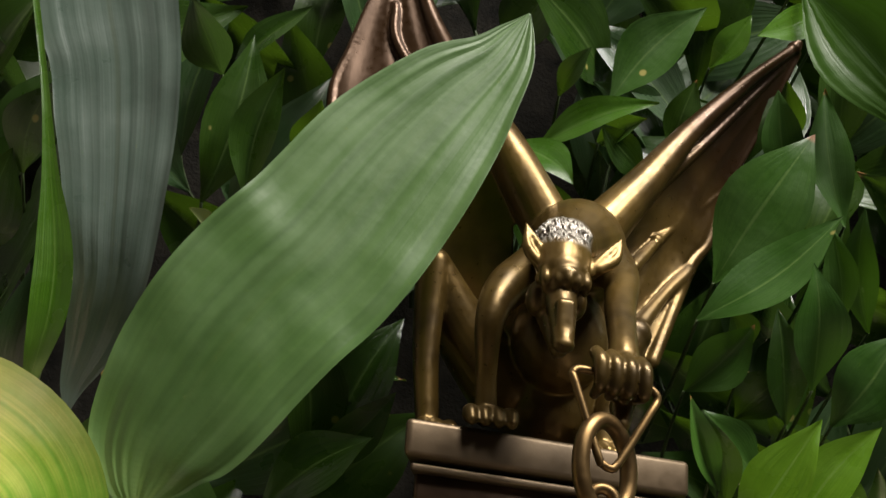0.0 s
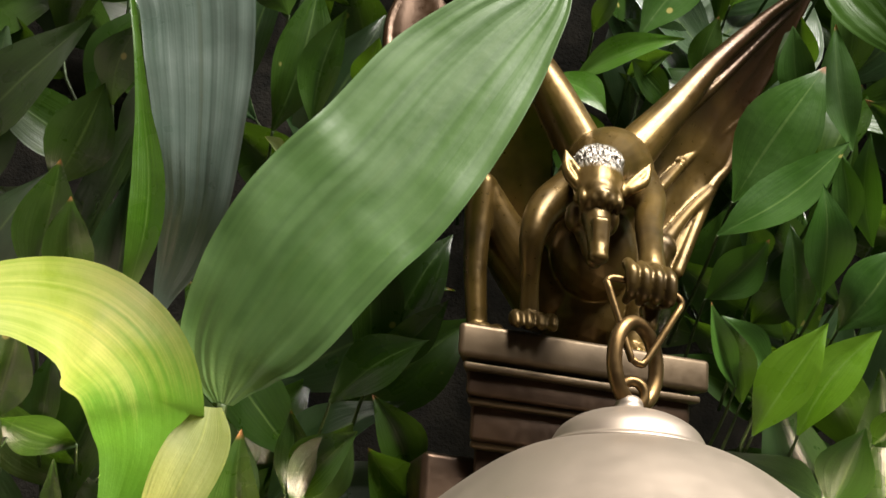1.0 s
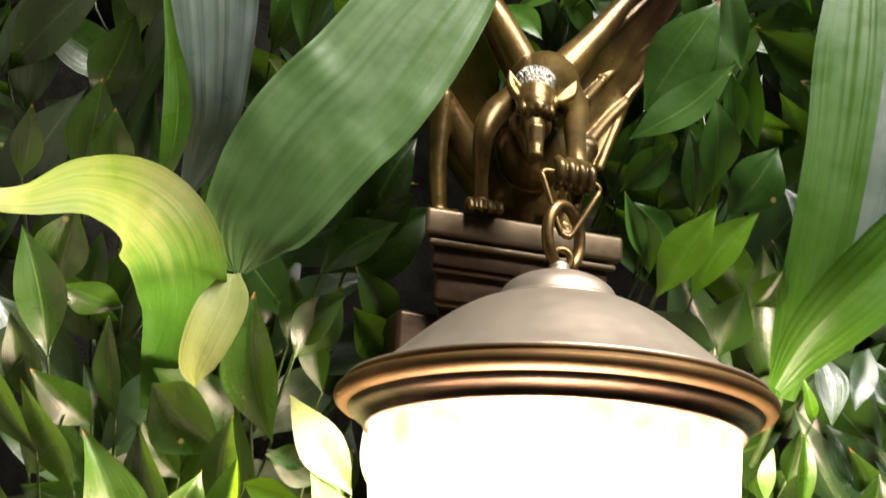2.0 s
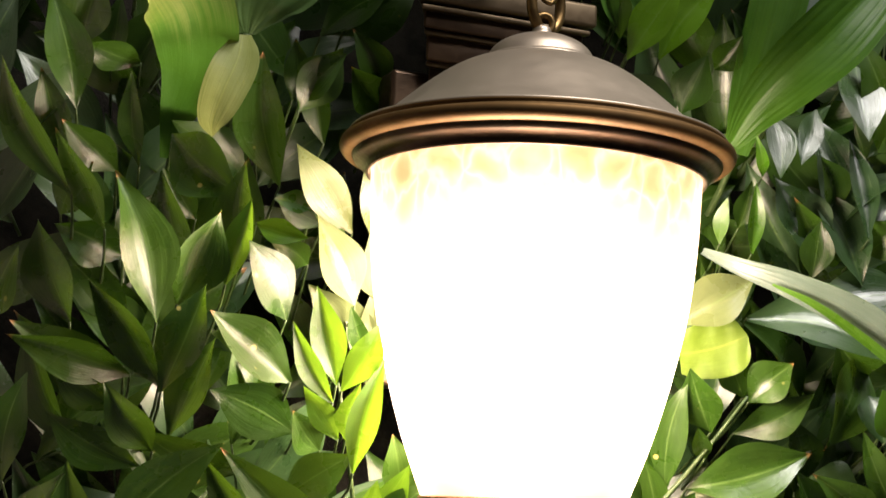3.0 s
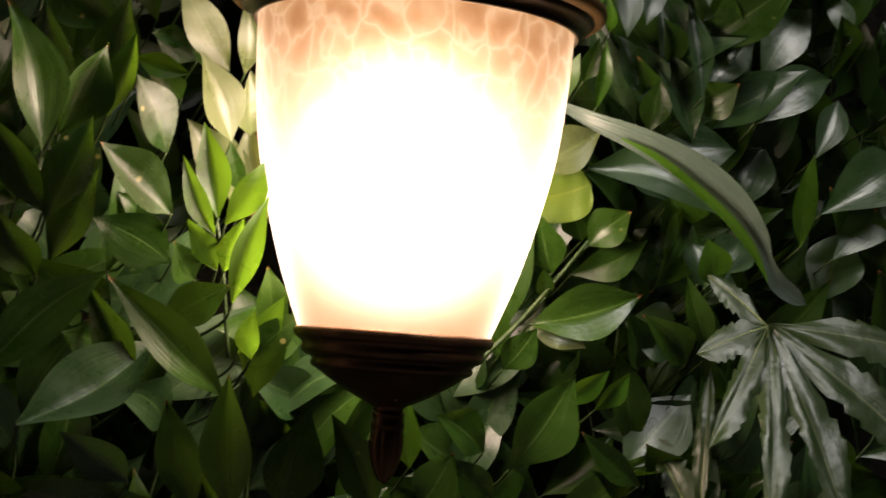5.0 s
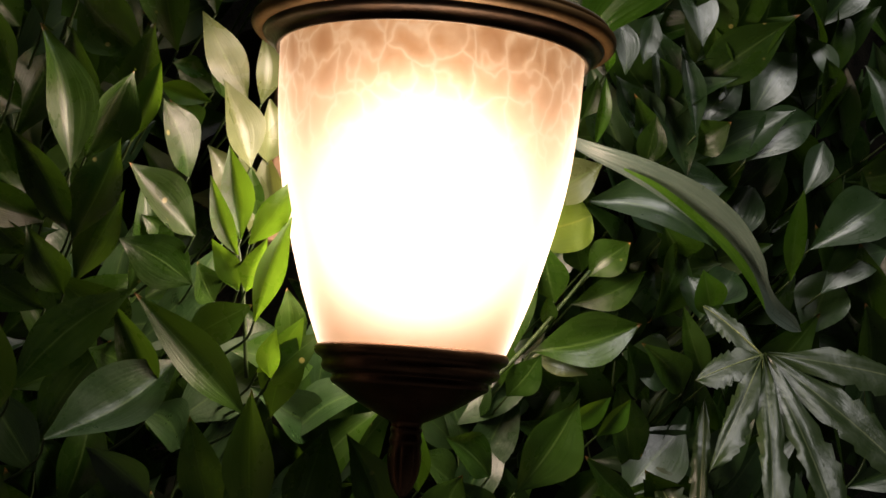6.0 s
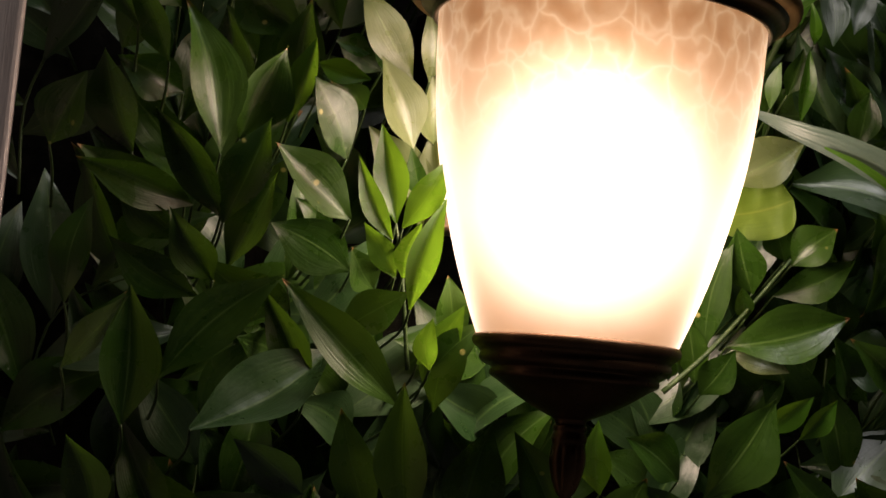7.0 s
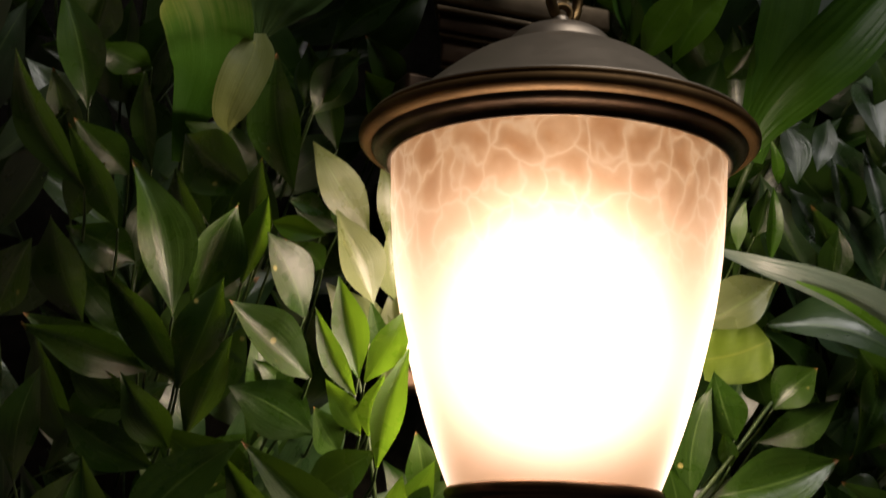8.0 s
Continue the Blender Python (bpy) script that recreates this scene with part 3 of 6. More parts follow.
under(part("ring", tube(bmesh.new(), link, 0.0029, 12, True), BRONZE, None, "oval bronze chain ring"), lantern)
eye = [(0.0012 + 0.0045 * math.cos(a), 0.0, 0.2460 + 0.0048 * math.sin(a)) for a in (2 * math.pi * k / 24 for k in range(24))]
under(part("eyelet", tube(bmesh.new(), eye, 0.0020, 10, True), BRONZE), lantern)
hook = [(-0.0010, 0.0, 0.2890), (-0.0075, 0.0, 0.2895), (-0.0098, -0.0005, 0.2875), (-0.0090, -0.001, 0.2845), (-0.0010, -0.002, 0.2605), (0.0005, -0.002, 0.2582), (0.0030, -0.002, 0.2570),
        (0.0058, -0.0018, 0.2590), (0.0160, -0.001, 0.2765), (0.0188, 0.0, 0.2815), (0.0185, 0.0, 0.2840), (0.0150, 0.0, 0.2865), (0.0090, 0.0, 0.2875)]
under(part("hook", tube(bmesh.new(), spline(hook, 3), 0.0014, 10), BRONZE, None, "bent bronze wire triangle"), lantern)


# ---- the beast on the ledge ----
def ball(bm, at, r, squash=(1, 1, 1), turn=(0, 0, 0)):
    m = Matrix.LocRotScale(at, Euler([radians(a) for a in turn]), [r * s for s in squash])
    bmesh.ops.create_icosphere(bm, subdivisions=3, radius=1, matrix=m)


def limb(bm, points, radii):
    pts = spline([(*p, r) for p, r in zip(points, radii)], 10)
    tube(bm, [p[:3] for p in pts], [p[3] for p in pts], 26)
    for p, r in ((points[0], radii[0]), (points[-1], radii[-1])):
        ball(bm, p, r)


def skin(bm, arm, edge, thick=0.0022, folds=3, depth=0.0008):
    """A wing's skin between its arm and its free edge, rippled by folds that fan out from the tip."""
    arm, edge = spline(arm, 8), spline(edge, 8)
    rows, cols = 40, 22

    def along(line, s):
        k = min(int(s * (len(line) - 1)), len(line) - 2)
        return Vector(line[k]).lerp(Vector(line[k + 1]), s * (len(line) - 1) - k)
    front, back = [], []
    for i in range(rows + 1):
        s = i / rows
        p, q = along(arm, s), along(edge, s)
        rf, rb = [], []
        for j in range(cols + 1):
            t = j / cols
            y = depth * (abs(math.sin(math.pi * folds * (t + 0.12 * s))) - 0.5) * min(1, 3 * s) + 0.004 * math.sin(math.pi * t) * s
            c = p.lerp(q, t) + Vector((0, y, 0))
            rf.append(bm.verts.new(c - Vector((0, thick / 2, 0))))
            rb.append(bm.verts.new(c + Vector((0, thick / 2, 0))))
        front.append(rf)
        back.append(rb)
    for i in range(rows):
        for j in range(cols):
            bm.faces.new((front[i][j], front[i][j + 1], front[i + 1][j + 1], front[i + 1][j]))
            bm.faces.new((back[i][j], back[i + 1][j], back[i + 1][j + 1], back[i][j + 1]))
        bm.faces.new((front[i][0], front[i + 1][0], back[i + 1][0], back[i][0]))
        bm.faces.new((front[i][cols], back[i][cols], back[i + 1][cols], front[i + 1][cols]))
    for j in range(cols):
        bm.faces.new((front[0][j], back[0][j], back[0][j + 1], front[0][j + 1]))
        bm.faces.new((front[rows][j], front[rows][j + 1], back[rows][j + 1], back[rows][j]))


def statue():
    bm = bmesh.new()
    # trunk, hunched forward
    limb(bm, [(0.002, 0.108, 0.318), (0.001, 0.107, 0.345), (0.002, 0.094, 0.365), (0.002, 0.074, 0.3735), (-0.008, 0.050, 0.362)], [0.021, 0.024, 0.0215, 0.0195, 0.0115])
    ball(bm, (0.000, 0.086, 0.340), 0.019, (1, 1, 1.15))
    # skull, long smooth forehead, scalloped brow, long muzzle
    limb(bm, [(-0.0125, 0.0420, 0.3570), (-0.0138, 0.0340, 0.3505), (-0.0150, 0.0290, 0.3425)], [0.0108, 0.0104, 0.0092])
    limb(bm, [(-0.0232, 0.0275, 0.3392), (-0.0150, 0.0222, 0.3400), (-0.0068, 0.0275, 0.3392)], [0.0022, 0.0034, 0.0022])
    for k in range(5):
        x = -0.0222 + 0.0036 * k
        y = 0.0212 + 0.0012 * abs(k - 2) ** 1.4
        limb(bm, [(x, y + 0.0004, 0.3412), (x, y - 0.0006, 0.3375), (x, y + 0.0010, 0.3345)], [0.0019, 0.0021, 0.0012])
    limb(bm, [(-0.0156, 0.0300, 0.3370), (-0.0160, 0.0240, 0.3265), (-0.0166, 0.0190, 0.3135)], [0.0066, 0.0052, 0.0037])
    box(bm, -0.0196, -0.0128, 0.0165, 0.0260, 0.3130, 0.3290, 0.0016)
    ball(bm, (-0.0166, 0.0182, 0.3122), 0.0036, (1.1, 0.9, 0.8))
    limb(bm, [(-0.0150, 0.0360, 0.3300), (-0.0160, 0.0270, 0.3140)], [0.0072, 0.0034])
    for x in (-0.0225, -0.0085):
        ball(bm, (x, 0.0345, 0.3345), 0.0050, (0.8, 1.2, 1.3))
    # tall pricked ears, cupped in front
    for base, tip, lean in (((-0.0212, 0.0290, 0.3440), (-0.0284, 0.0310, 0.3612), -1), ((-0.0036, 0.0290, 0.3452), (0.0072, 0.0310, 0.3602), 1)):
        mid = [(p + q) / 2 for p, q in zip(base, tip)]
        for off, depth in ((-0.0022, 0.0), (0.0022, 0.0), (0.0, 0.0022)):
            foot = (base[0] + off * 0.8, base[1] + depth, base[2] + off * 0.4 * lean)
            belly = (mid[0] + off + 0.0006 * lean, mid[1] + depth, mid[2] - 0.0012)
            limb(bm, [foot, belly, tip], [0.0022, 0.0021, 0.0005])
    # combed mane
    r = random.Random(3)
    for k in range(150):
        az, el = radians(r.uniform(-70, 70)), radians(r.uniform(26, 112))

        def on(e, out):
            d = Vector((math.sin(az) * math.cos(e), -math.cos(az) * math.cos(e), math.sin(e)))
            return Vector((-0.0127, 0.0405, 0.3560)) + d * (0.0109 + out)
        tube(bm, [on(el, 0.0004), on(el - 0.16, 0.0015), on(el - 0.36, 0.0003)], [0.0006, 0.0009, 0.0003], 6)
    # raised arm that holds the hook
    limb(bm, [(0.012, 0.068, 0.367), (0.0115, 0.046, 0.351), (0.0050, 0.024, 0.329), (0.0010, 0.007, 0.3105), (0.0000, 0.003, 0.301)], [0.0100, 0.0070, 0.0056, 0.0050, 0.0062])
    for k in range(4):
        x = -0.0105 + 0.0050 * k
        limb(bm, [(x, -0.0010, 0.3040 - 0.0006 * k), (x, -0.0066, 0.2990 - 0.0006 * k), (x, -0.0060, 0.2915 - 0.0006 * k), (x, 0.0005, 0.2900)], [0.0024, 0.0026, 0.0022, 0.0017])
    limb(bm, [(0.000, 0.004, 0.288), (-0.001, 0.001, 0.281)], [0.0042, 0.0030])
    # planted arm
    limb(bm, [(-0.0130, 0.078, 0.364), (-0.0270, 0.066, 0.349), (-0.0335, 0.060, 0.333), (-0.0325, 0.066, 0.316), (-0.0315, 0.068, 0.300)], [0.0100, 0.0080, 0.0056, 0.0039, 0.0042])
    for k in range(4):
        x = -0.0385 + 0.0049 * k
        limb(bm, [(x * 0.8 - 0.0065, 0.068, 0.2995), (x, 0.0615, 0.2990), (x, 0.0580, 0.2950)], [0.0029, 0.0029, 0.0021])
    # haunches and feet
    limb(bm, [(-0.014, 0.108, 0.325), (-0.036, 0.102, 0.346), (-0.0500, 0.092, 0.366)], [0.017, 0.0120, 0.0070])
    limb(bm, [(-0.0505, 0.091, 0.366), (-0.0512, 0.090, 0.332), (-0.0495, 0.087, 0.301)], [0.0068, 0.0052, 0.0044])
    for k in range(3):
        limb(bm, [(-0.0520 + 0.005 * k, 0.082, 0.2985), (-0.0525 + 0.005 * k, 0.074, 0.2955)], [0.0030, 0.0024])
    limb(bm, [(0.014, 0.108, 0.325), (0.026, 0.104, 0.340), (0.0330, 0.098, 0.350)], [0.016, 0.0120, 0.0075])
    limb(bm, [(0.0325, 0.098, 0.350), (0.0250, 0.094, 0.330), (0.0190, 0.090, 0.301)], [0.0074, 0.0060, 0.0046])
    for k in range(3):
        limb(bm, [(0.0130 + 0.005 * k, 0.086, 0.2985), (0.0130 + 0.005 * k, 0.079, 0.2955)], [0.0030, 0.0024])
    # right wing: thick arm, two finger bones, folded skin
    arm = [(0.1097, 0.111, 0.5016), (0.0816, 0.103, 0.4731), (0.0560, 0.096, 0.4436), (0.0337, 0.091, 0.4128), (0.0200, 0.088, 0.3950), (0.018, 0.095, 0.350)]
    edge = [(0.1123, 0.113, 0.5003), (0.0990, 0.117, 0.4689), (0.0779, 0.118, 0.4267), (0.0713, 0.117, 0.4038), (0.0611, 0.114, 0.3874), (0.0428, 0.104, 0.3420)]
    limb(bm, [(0.009, 0.086, 0.380), arm[4], arm[3], arm[2], arm[1], arm[0]], [0.0115, 0.0098, 0.0080, 0.0050, 0.0034, 0.0024])
    ball(bm, arm[0], 0.0034)
    ball(bm, (0.1110, 0.1100, 0.5035), 0.0024)
    skin(bm, arm, edge)
    limb(bm, edge, [0.0016, 0.0015, 0.0019, 0.0022, 0.0030, 0.0030])
    limb(bm, [(0.0317, 0.096, 0.3782), (0.0489, 0.1065, 0.4003), (0.0640, 0.1130, 0.4150), (0.0774, 0.117, 0.4284)], [0.0030, 0.0019, 0.0016, 0.0013])
    ball(bm, (0.0440, 0.1040, 0.3950), 0.0030)
    limb(bm, [(0.0409, 0.094, 0.4149), (0.0655, 0.1035, 0.4440), (0.1042, 0.1115, 0.4915)], [0.0030, 0.0022, 0.0014])
    limb(bm, [(0.0338, 0.098, 0.3520), (0.0480, 0.1060, 0.3720), (0.0611, 0.1135, 0.3874)], [0.0042, 0.0026, 0.0032])
    # left wing
    arm = [(-0.0681, 0.123, 0.5332), (-0.0594, 0.119, 0.5061), (-0.049, 0.111, 0.4751), (-0.0315, 0.096, 0.4366), (-0.0223, 0.088, 0.415), (-0.016, 0.098, 0.35)]
    edge = [(-0.0693, 0.124, 0.5342), (-0.0797, 0.122, 0.4998), (-0.0878, 0.121, 0.471), (-0.0934, 0.119, 0.4478), (-0.088, 0.115, 0.412), (-0.065, 0.106, 0.3668)]
    limb(bm, [(-0.003, 0.086, 0.380), arm[4], arm[3], arm[2], arm[1], arm[0]], [0.0110, 0.0090, 0.0070, 0.0046, 0.0030, 0.0022])
    ball(bm, arm[0], 0.0032)
    skin(bm, arm, edge)
    limb(bm, edge, [0.0016, 0.0017, 0.0019, 0.0022, 0.0030, 0.0030])
    limb(bm, [(-0.0300, 0.098, 0.4120), (-0.066, 0.114, 0.4697), (-0.0698, 0.12, 0.4962)], [0.0032, 0.0024, 0.0018])
    limb(bm, [(-0.0140, 0.096, 0.3640), (-0.0480, 0.110, 0.4000), (-0.0934, 0.119, 0.4478)], [0.0034, 0.0022, 0.0015])
    ob = part("gargoyle_statue", bm, STATUE)
    solid = ob.modifiers.new("solid", "REMESH")
    solid.mode, solid.voxel_size, solid.use_smooth_shade = "VOXEL", 0.00065, True
    soft = ob.modifiers.new("soft", "SMOOTH")
    soft.factor, soft.iterations = 0.5, 3
    ob.location = (0.0095, 0.004, -0.007)
    return tagged(ob, "polished dark bronze winged gargoyle crouching on the bracket ledge", "statue")


statue()
# ---- sprigs whose leaves can be told apart ----
plant = thing("ruscus_sprig", (0, 0, 0), "dark green glossy ruscus sprig with pointed leaves", "plant", "sprigs of the planted wall")
stem(plant, [(-0.1819, 0.17, 0.051), (-0.182, 0.076, 0.069), (-0.182, 0.054, 0.081)])
stem(plant, [(-0.1717, 0.17, 0.063), (-0.1714, 0.092, 0.081), (-0.171, 0.07, 0.093)])
stem(plant, [(-0.1782, 0.17, 0.02), (-0.1781, 0.081, 0.038), (-0.178, 0.059, 0.05)])
stem(plant, [(-0.1773, 0.17, 0.016), (-0.1772, 0.078, 0.034), (-0.177, 0.056, 0.046)])
stem(plant, [(-0.1922, 0.17, 0.024), (-0.1926, 0.08, 0.042), (-0.193, 0.058, 0.054)])
stem(plant, [(-0.195, 0.17, 0.007), (-0.1955, 0.092, 0.025), (-0.196, 0.07, 0.037)])
stem(plant, [(-0.1791, 0.17, -0.014), (-0.179, 0.077, 0.004), (-0.179, 0.055, 0.016)])
stem(plant, [(-0.1708, 0.17, -0.005), (-0.1704, 0.093, 0.013), (-0.17, 0.071, 0.025)])
stem(plant, [(-0.1829, 0.17, -0.021), (-0.183, 0.102, -0.003), (-0.183, 0.08, 0.009)])
leaf(plant, (-0.182, 0.054, 0.081), (-0.2095, 0.031, 0.153), 0.0310, LEAF, 40, 0.1)
leaf(plant, (-0.171, 0.07, 0.093), (-0.154, 0.047, 0.141), 0.0321, LEAF, 40, 0.04)
leaf(plant, (-0.178, 0.059, 0.05), (-0.218, 0.041, 0.099), 0.0226, LEAF, -20, 0.05)
leaf(plant, (-0.177, 0.056, 0.046), (-0.159, 0.043, 0.1015), 0.0253, LEAF, -20, 0.08)
leaf(plant, (-0.193, 0.058, 0.054), (-0.255, 0.033, 0.068), 0.0235, LEAF, -21, 0.08)
leaf(plant, (-0.196, 0.07, 0.037), (-0.233, 0.052, 0.06), 0.0219, LEAF, -29, 0.1)
leaf(plant, (-0.179, 0.055, 0.016), (-0.207, 0.031, 0.048), 0.0218, LEAF, -4, 0.09)
leaf(plant, (-0.17, 0.071, 0.025), (-0.151, 0.056, 0.076), 0.0253, LEAF, -23, 0.06)
leaf(plant, (-0.183, 0.08, 0.009), (-0.233, 0.063, 0.034), 0.0243, LEAF, -19, 0.05)
plant = thing("ruscus_sprig", (0, 0, 0), "dark green glossy ruscus sprig with pointed leaves", "plant", "sprigs of the planted wall")
stem(plant, [(-0.1156, 0.17, 0.025), (-0.1138, 0.073, 0.043), (-0.112, 0.051, 0.055)])
stem(plant, [(-0.1175, 0.17, 0.059), (-0.1158, 0.087, 0.077), (-0.114, 0.065, 0.089)])
stem(plant, [(-0.1473, 0.17, 0.076), (-0.1466, 0.096, 0.094), (-0.146, 0.074, 0.106)])
stem(plant, [(-0.1649, 0.17, 0.085), (-0.1649, 0.113, 0.103), (-0.165, 0.091, 0.115)])
stem(plant, [(-0.1333, 0.17, 0.111), (-0.1322, 0.1, 0.129), (-0.131, 0.078, 0.141)])
stem(plant, [(-0.1082, 0.17, 0.0), (-0.1061, 0.095, 0.018), (-0.104, 0.073, 0.03)])
stem(plant, [(-0.177, 0.17, 0.158), (-0.1775, 0.113, 0.176), (-0.178, 0.091, 0.188)])
stem(plant, [(-0.1398, 0.17, 0.088), (-0.1389, 0.113, 0.106), (-0.138, 0.091, 0.118)])
stem(plant, [(-0.2198, 0.17, 0.052), (-0.2219, 0.112, 0.07), (-0.224, 0.09, 0.082)])
stem(plant, [(-0.2245, 0.17, 0.117), (-0.2268, 0.097, 0.135), (-0.229, 0.075, 0.147)])
stem(plant, [(-0.2598, 0.17, 0.048), (-0.2634, 0.096, 0.066), (-0.267, 0.074, 0.078)])
stem(plant, [(-0.2068, 0.17, 0.102), (-0.2084, 0.11, 0.12), (-0.21, 0.088, 0.132)])
stem(plant, [(-0.1184, 0.17, 0.027), (-0.1167, 0.109, 0.045), (-0.115, 0.087, 0.057)])
leaf(plant, (-0.112, 0.051, 0.055), (-0.159, 0.025, 0.086), 0.0292, LEAF, 29, 0.0)
leaf(plant, (-0.114, 0.065, 0.089), (-0.14, 0.037, 0.125), 0.0275, LEAF, 37, 0.06)
leaf(plant, (-0.146, 0.074, 0.106), (-0.137, 0.058, 0.15), 0.0180, FRESH, -27, 0.01)
leaf(plant, (-0.165, 0.091, 0.115), (-0.184, 0.075, 0.164), 0.0271, LEAF, -25, 0.07)
leaf(plant, (-0.131, 0.078, 0.141), (-0.105, 0.063, 0.133), 0.0130, FRESH, -5, 0.05)
leaf(plant, (-0.104, 0.073, 0.03), (-0.152, 0.056, 0.049), 0.0305, LEAF, -13, 0.01)
leaf(plant, (-0.178, 0.091, 0.188), (-0.141, 0.073, 0.154), 0.0356, LEAF, 14, 0.05)
leaf(plant, (-0.138, 0.091, 0.118), (-0.141, 0.065, 0.172), 0.0267, LEAF, -27, 0.07)
leaf(plant, (-0.224, 0.09, 0.082), (-0.245, 0.075, 0.132), 0.0314, LEAF, -25, 0.01)
leaf(plant, (-0.229, 0.075, 0.147), (-0.27, 0.049, 0.21), 0.0235, LEAF, -21, 0.04)
leaf(plant, (-0.267, 0.074, 0.078), (-0.253, 0.055, 0.115), 0.0288, LEAF, -9, 0.05)
leaf(plant, (-0.21, 0.088, 0.132), (-0.24, 0.068, 0.18), 0.0223, LEAF, -29, 0.05)
leaf(plant, (-0.115, 0.087, 0.057), (-0.138, 0.069, 0.066), 0.0159, LEAF, -16, 0.08)
plant = thing("ruscus_sprig", (0, 0, 0), "pale yellow-green ruscus sprig lit by the lantern", "plant", "sprigs of the planted wall")
stem(plant, [(-0.0777, 0.17, 0.111), (-0.0778, 0.105, 0.129), (-0.078, 0.083, 0.141)])
stem(plant, [(-0.0768, 0.17, 0.07), (-0.0769, 0.091, 0.088), (-0.077, 0.069, 0.1)])
stem(plant, [(-0.0656, 0.17, 0.113), (-0.0653, 0.117, 0.131), (-0.065, 0.095, 0.143)])
stem(plant, [(-0.0638, 0.17, 0.076), (-0.0634, 0.103, 0.094), (-0.063, 0.081, 0.106)])
stem(plant, [(-0.0629, 0.17, 0.03), (-0.0624, 0.119, 0.048), (-0.062, 0.097, 0.06)])
stem(plant, [(-0.0554, 0.17, 0.043), (-0.0547, 0.114, 0.061), (-0.054, 0.092, 0.073)])
stem(plant, [(-0.0675, 0.17, 0.043), (-0.0672, 0.101, 0.061), (-0.067, 0.079, 0.073)])
stem(plant, [(-0.0768, 0.17, 0.052), (-0.0769, 0.119, 0.07), (-0.077, 0.097, 0.082)])
stem(plant, [(-0.0954, 0.17, 0.128), (-0.0962, 0.131, 0.146), (-0.097, 0.109, 0.158)])
stem(plant, [(-0.0954, 0.17, 0.096), (-0.0962, 0.132, 0.114), (-0.097, 0.11, 0.126)])
stem(plant, [(-0.0787, 0.17, 0.113), (-0.0788, 0.129, 0.131), (-0.079, 0.107, 0.143)])
leaf(plant, (-0.078, 0.083, 0.141), (-0.114, 0.066, 0.184), 0.0224, PALE, 6, 0.02)
leaf(plant, (-0.077, 0.069, 0.1), (-0.103, 0.051, 0.144), 0.0278, PALE, 28, 0.06)
leaf(plant, (-0.065, 0.095, 0.143), (-0.075, 0.072, 0.181), 0.0161, PALE, 15, 0.08)
leaf(plant, (-0.063, 0.081, 0.106), (-0.072, 0.06, 0.139), 0.0236, PALE, 28, 0.08)
leaf(plant, (-0.062, 0.097, 0.06), (-0.08, 0.085, 0.111), 0.0177, PALE, 16, 0.04)
leaf(plant, (-0.054, 0.092, 0.073), (-0.065, 0.08, 0.112), 0.0192, PALE, -20, 0.03)
leaf(plant, (-0.067, 0.079, 0.073), (-0.082, 0.053, 0.097), 0.0103, LEAF, -6, 0.02)
leaf(plant, (-0.077, 0.097, 0.082), (-0.102, 0.073, 0.11), 0.0217, PALE, 18, 0.08)
leaf(plant, (-0.097, 0.109, 0.158), (-0.12, 0.097, 0.159), 0.0120, LEAF, 6, 0.0)
leaf(plant, (-0.097, 0.11, 0.126), (-0.123, 0.086, 0.135), 0.0159, LEAF, -12, 0.09)
leaf(plant, (-0.079, 0.107, 0.143), (-0.098, 0.09, 0.177), 0.0224, LEAF, 20, 0.03)
plant = thing("ruscus_sprig", (0, 0, 0), "fresh bright green ruscus sprig beside the lantern glass", "plant", "sprigs of the planted wall")
stem(plant, [(-0.0903, 0.17, 0.024), (-0.0907, 0.056, 0.042), (-0.091, 0.034, 0.054)])
stem(plant, [(-0.0921, 0.17, 0.015), (-0.0925, 0.053, 0.033), (-0.093, 0.031, 0.045)])
stem(plant, [(-0.0903, 0.17, 0.02), (-0.0907, 0.041, 0.038), (-0.091, 0.019, 0.05)])
stem(plant, [(-0.081, 0.17, -0.02), (-0.081, 0.051, -0.002), (-0.081, 0.029, 0.01)])
stem(plant, [(-0.0865, 0.17, -0.003), (-0.0867, 0.065, 0.015), (-0.087, 0.043, 0.027)])
stem(plant, [(-0.0828, 0.17, -0.003), (-0.0829, 0.064, 0.015), (-0.083, 0.042, 0.027)])
stem(plant, [(-0.1079, 0.17, -0.033), (-0.109, 0.082, -0.015), (-0.11, 0.06, -0.003)])
stem(plant, [(-0.0679, 0.17, -0.046), (-0.0675, 0.08, -0.028), (-0.067, 0.058, -0.016)])
stem(plant, [(-0.0642, 0.17, -0.055), (-0.0636, 0.08, -0.037), (-0.063, 0.058, -0.025)])
stem(plant, [(-0.0484, 0.17, -0.03), (-0.0472, 0.091, -0.012), (-0.046, 0.069, 0.0)])
stem(plant, [(-0.0903, 0.17, -0.008), (-0.0907, 0.094, 0.01), (-0.091, 0.072, 0.022)])
stem(plant, [(-0.0642, 0.17, -0.049), (-0.0636, 0.069, -0.031), (-0.063, 0.047, -0.019)])
leaf(plant, (-0.091, 0.034, 0.054), (-0.106, 0.021, 0.102), 0.0173, FRESH, 9, 0.04)
leaf(plant, (-0.093, 0.031, 0.045), (-0.12, 0.004, 0.082), 0.0113, FRESH, 2, 0.03)
leaf(plant, (-0.091, 0.019, 0.05), (-0.073, 0.007, 0.086), 0.0158, FRESH, 0, 0.07)
leaf(plant, (-0.081, 0.029, 0.01), (-0.072, 0.007, 0.067), 0.0153, FRESH, 13, 0.08)
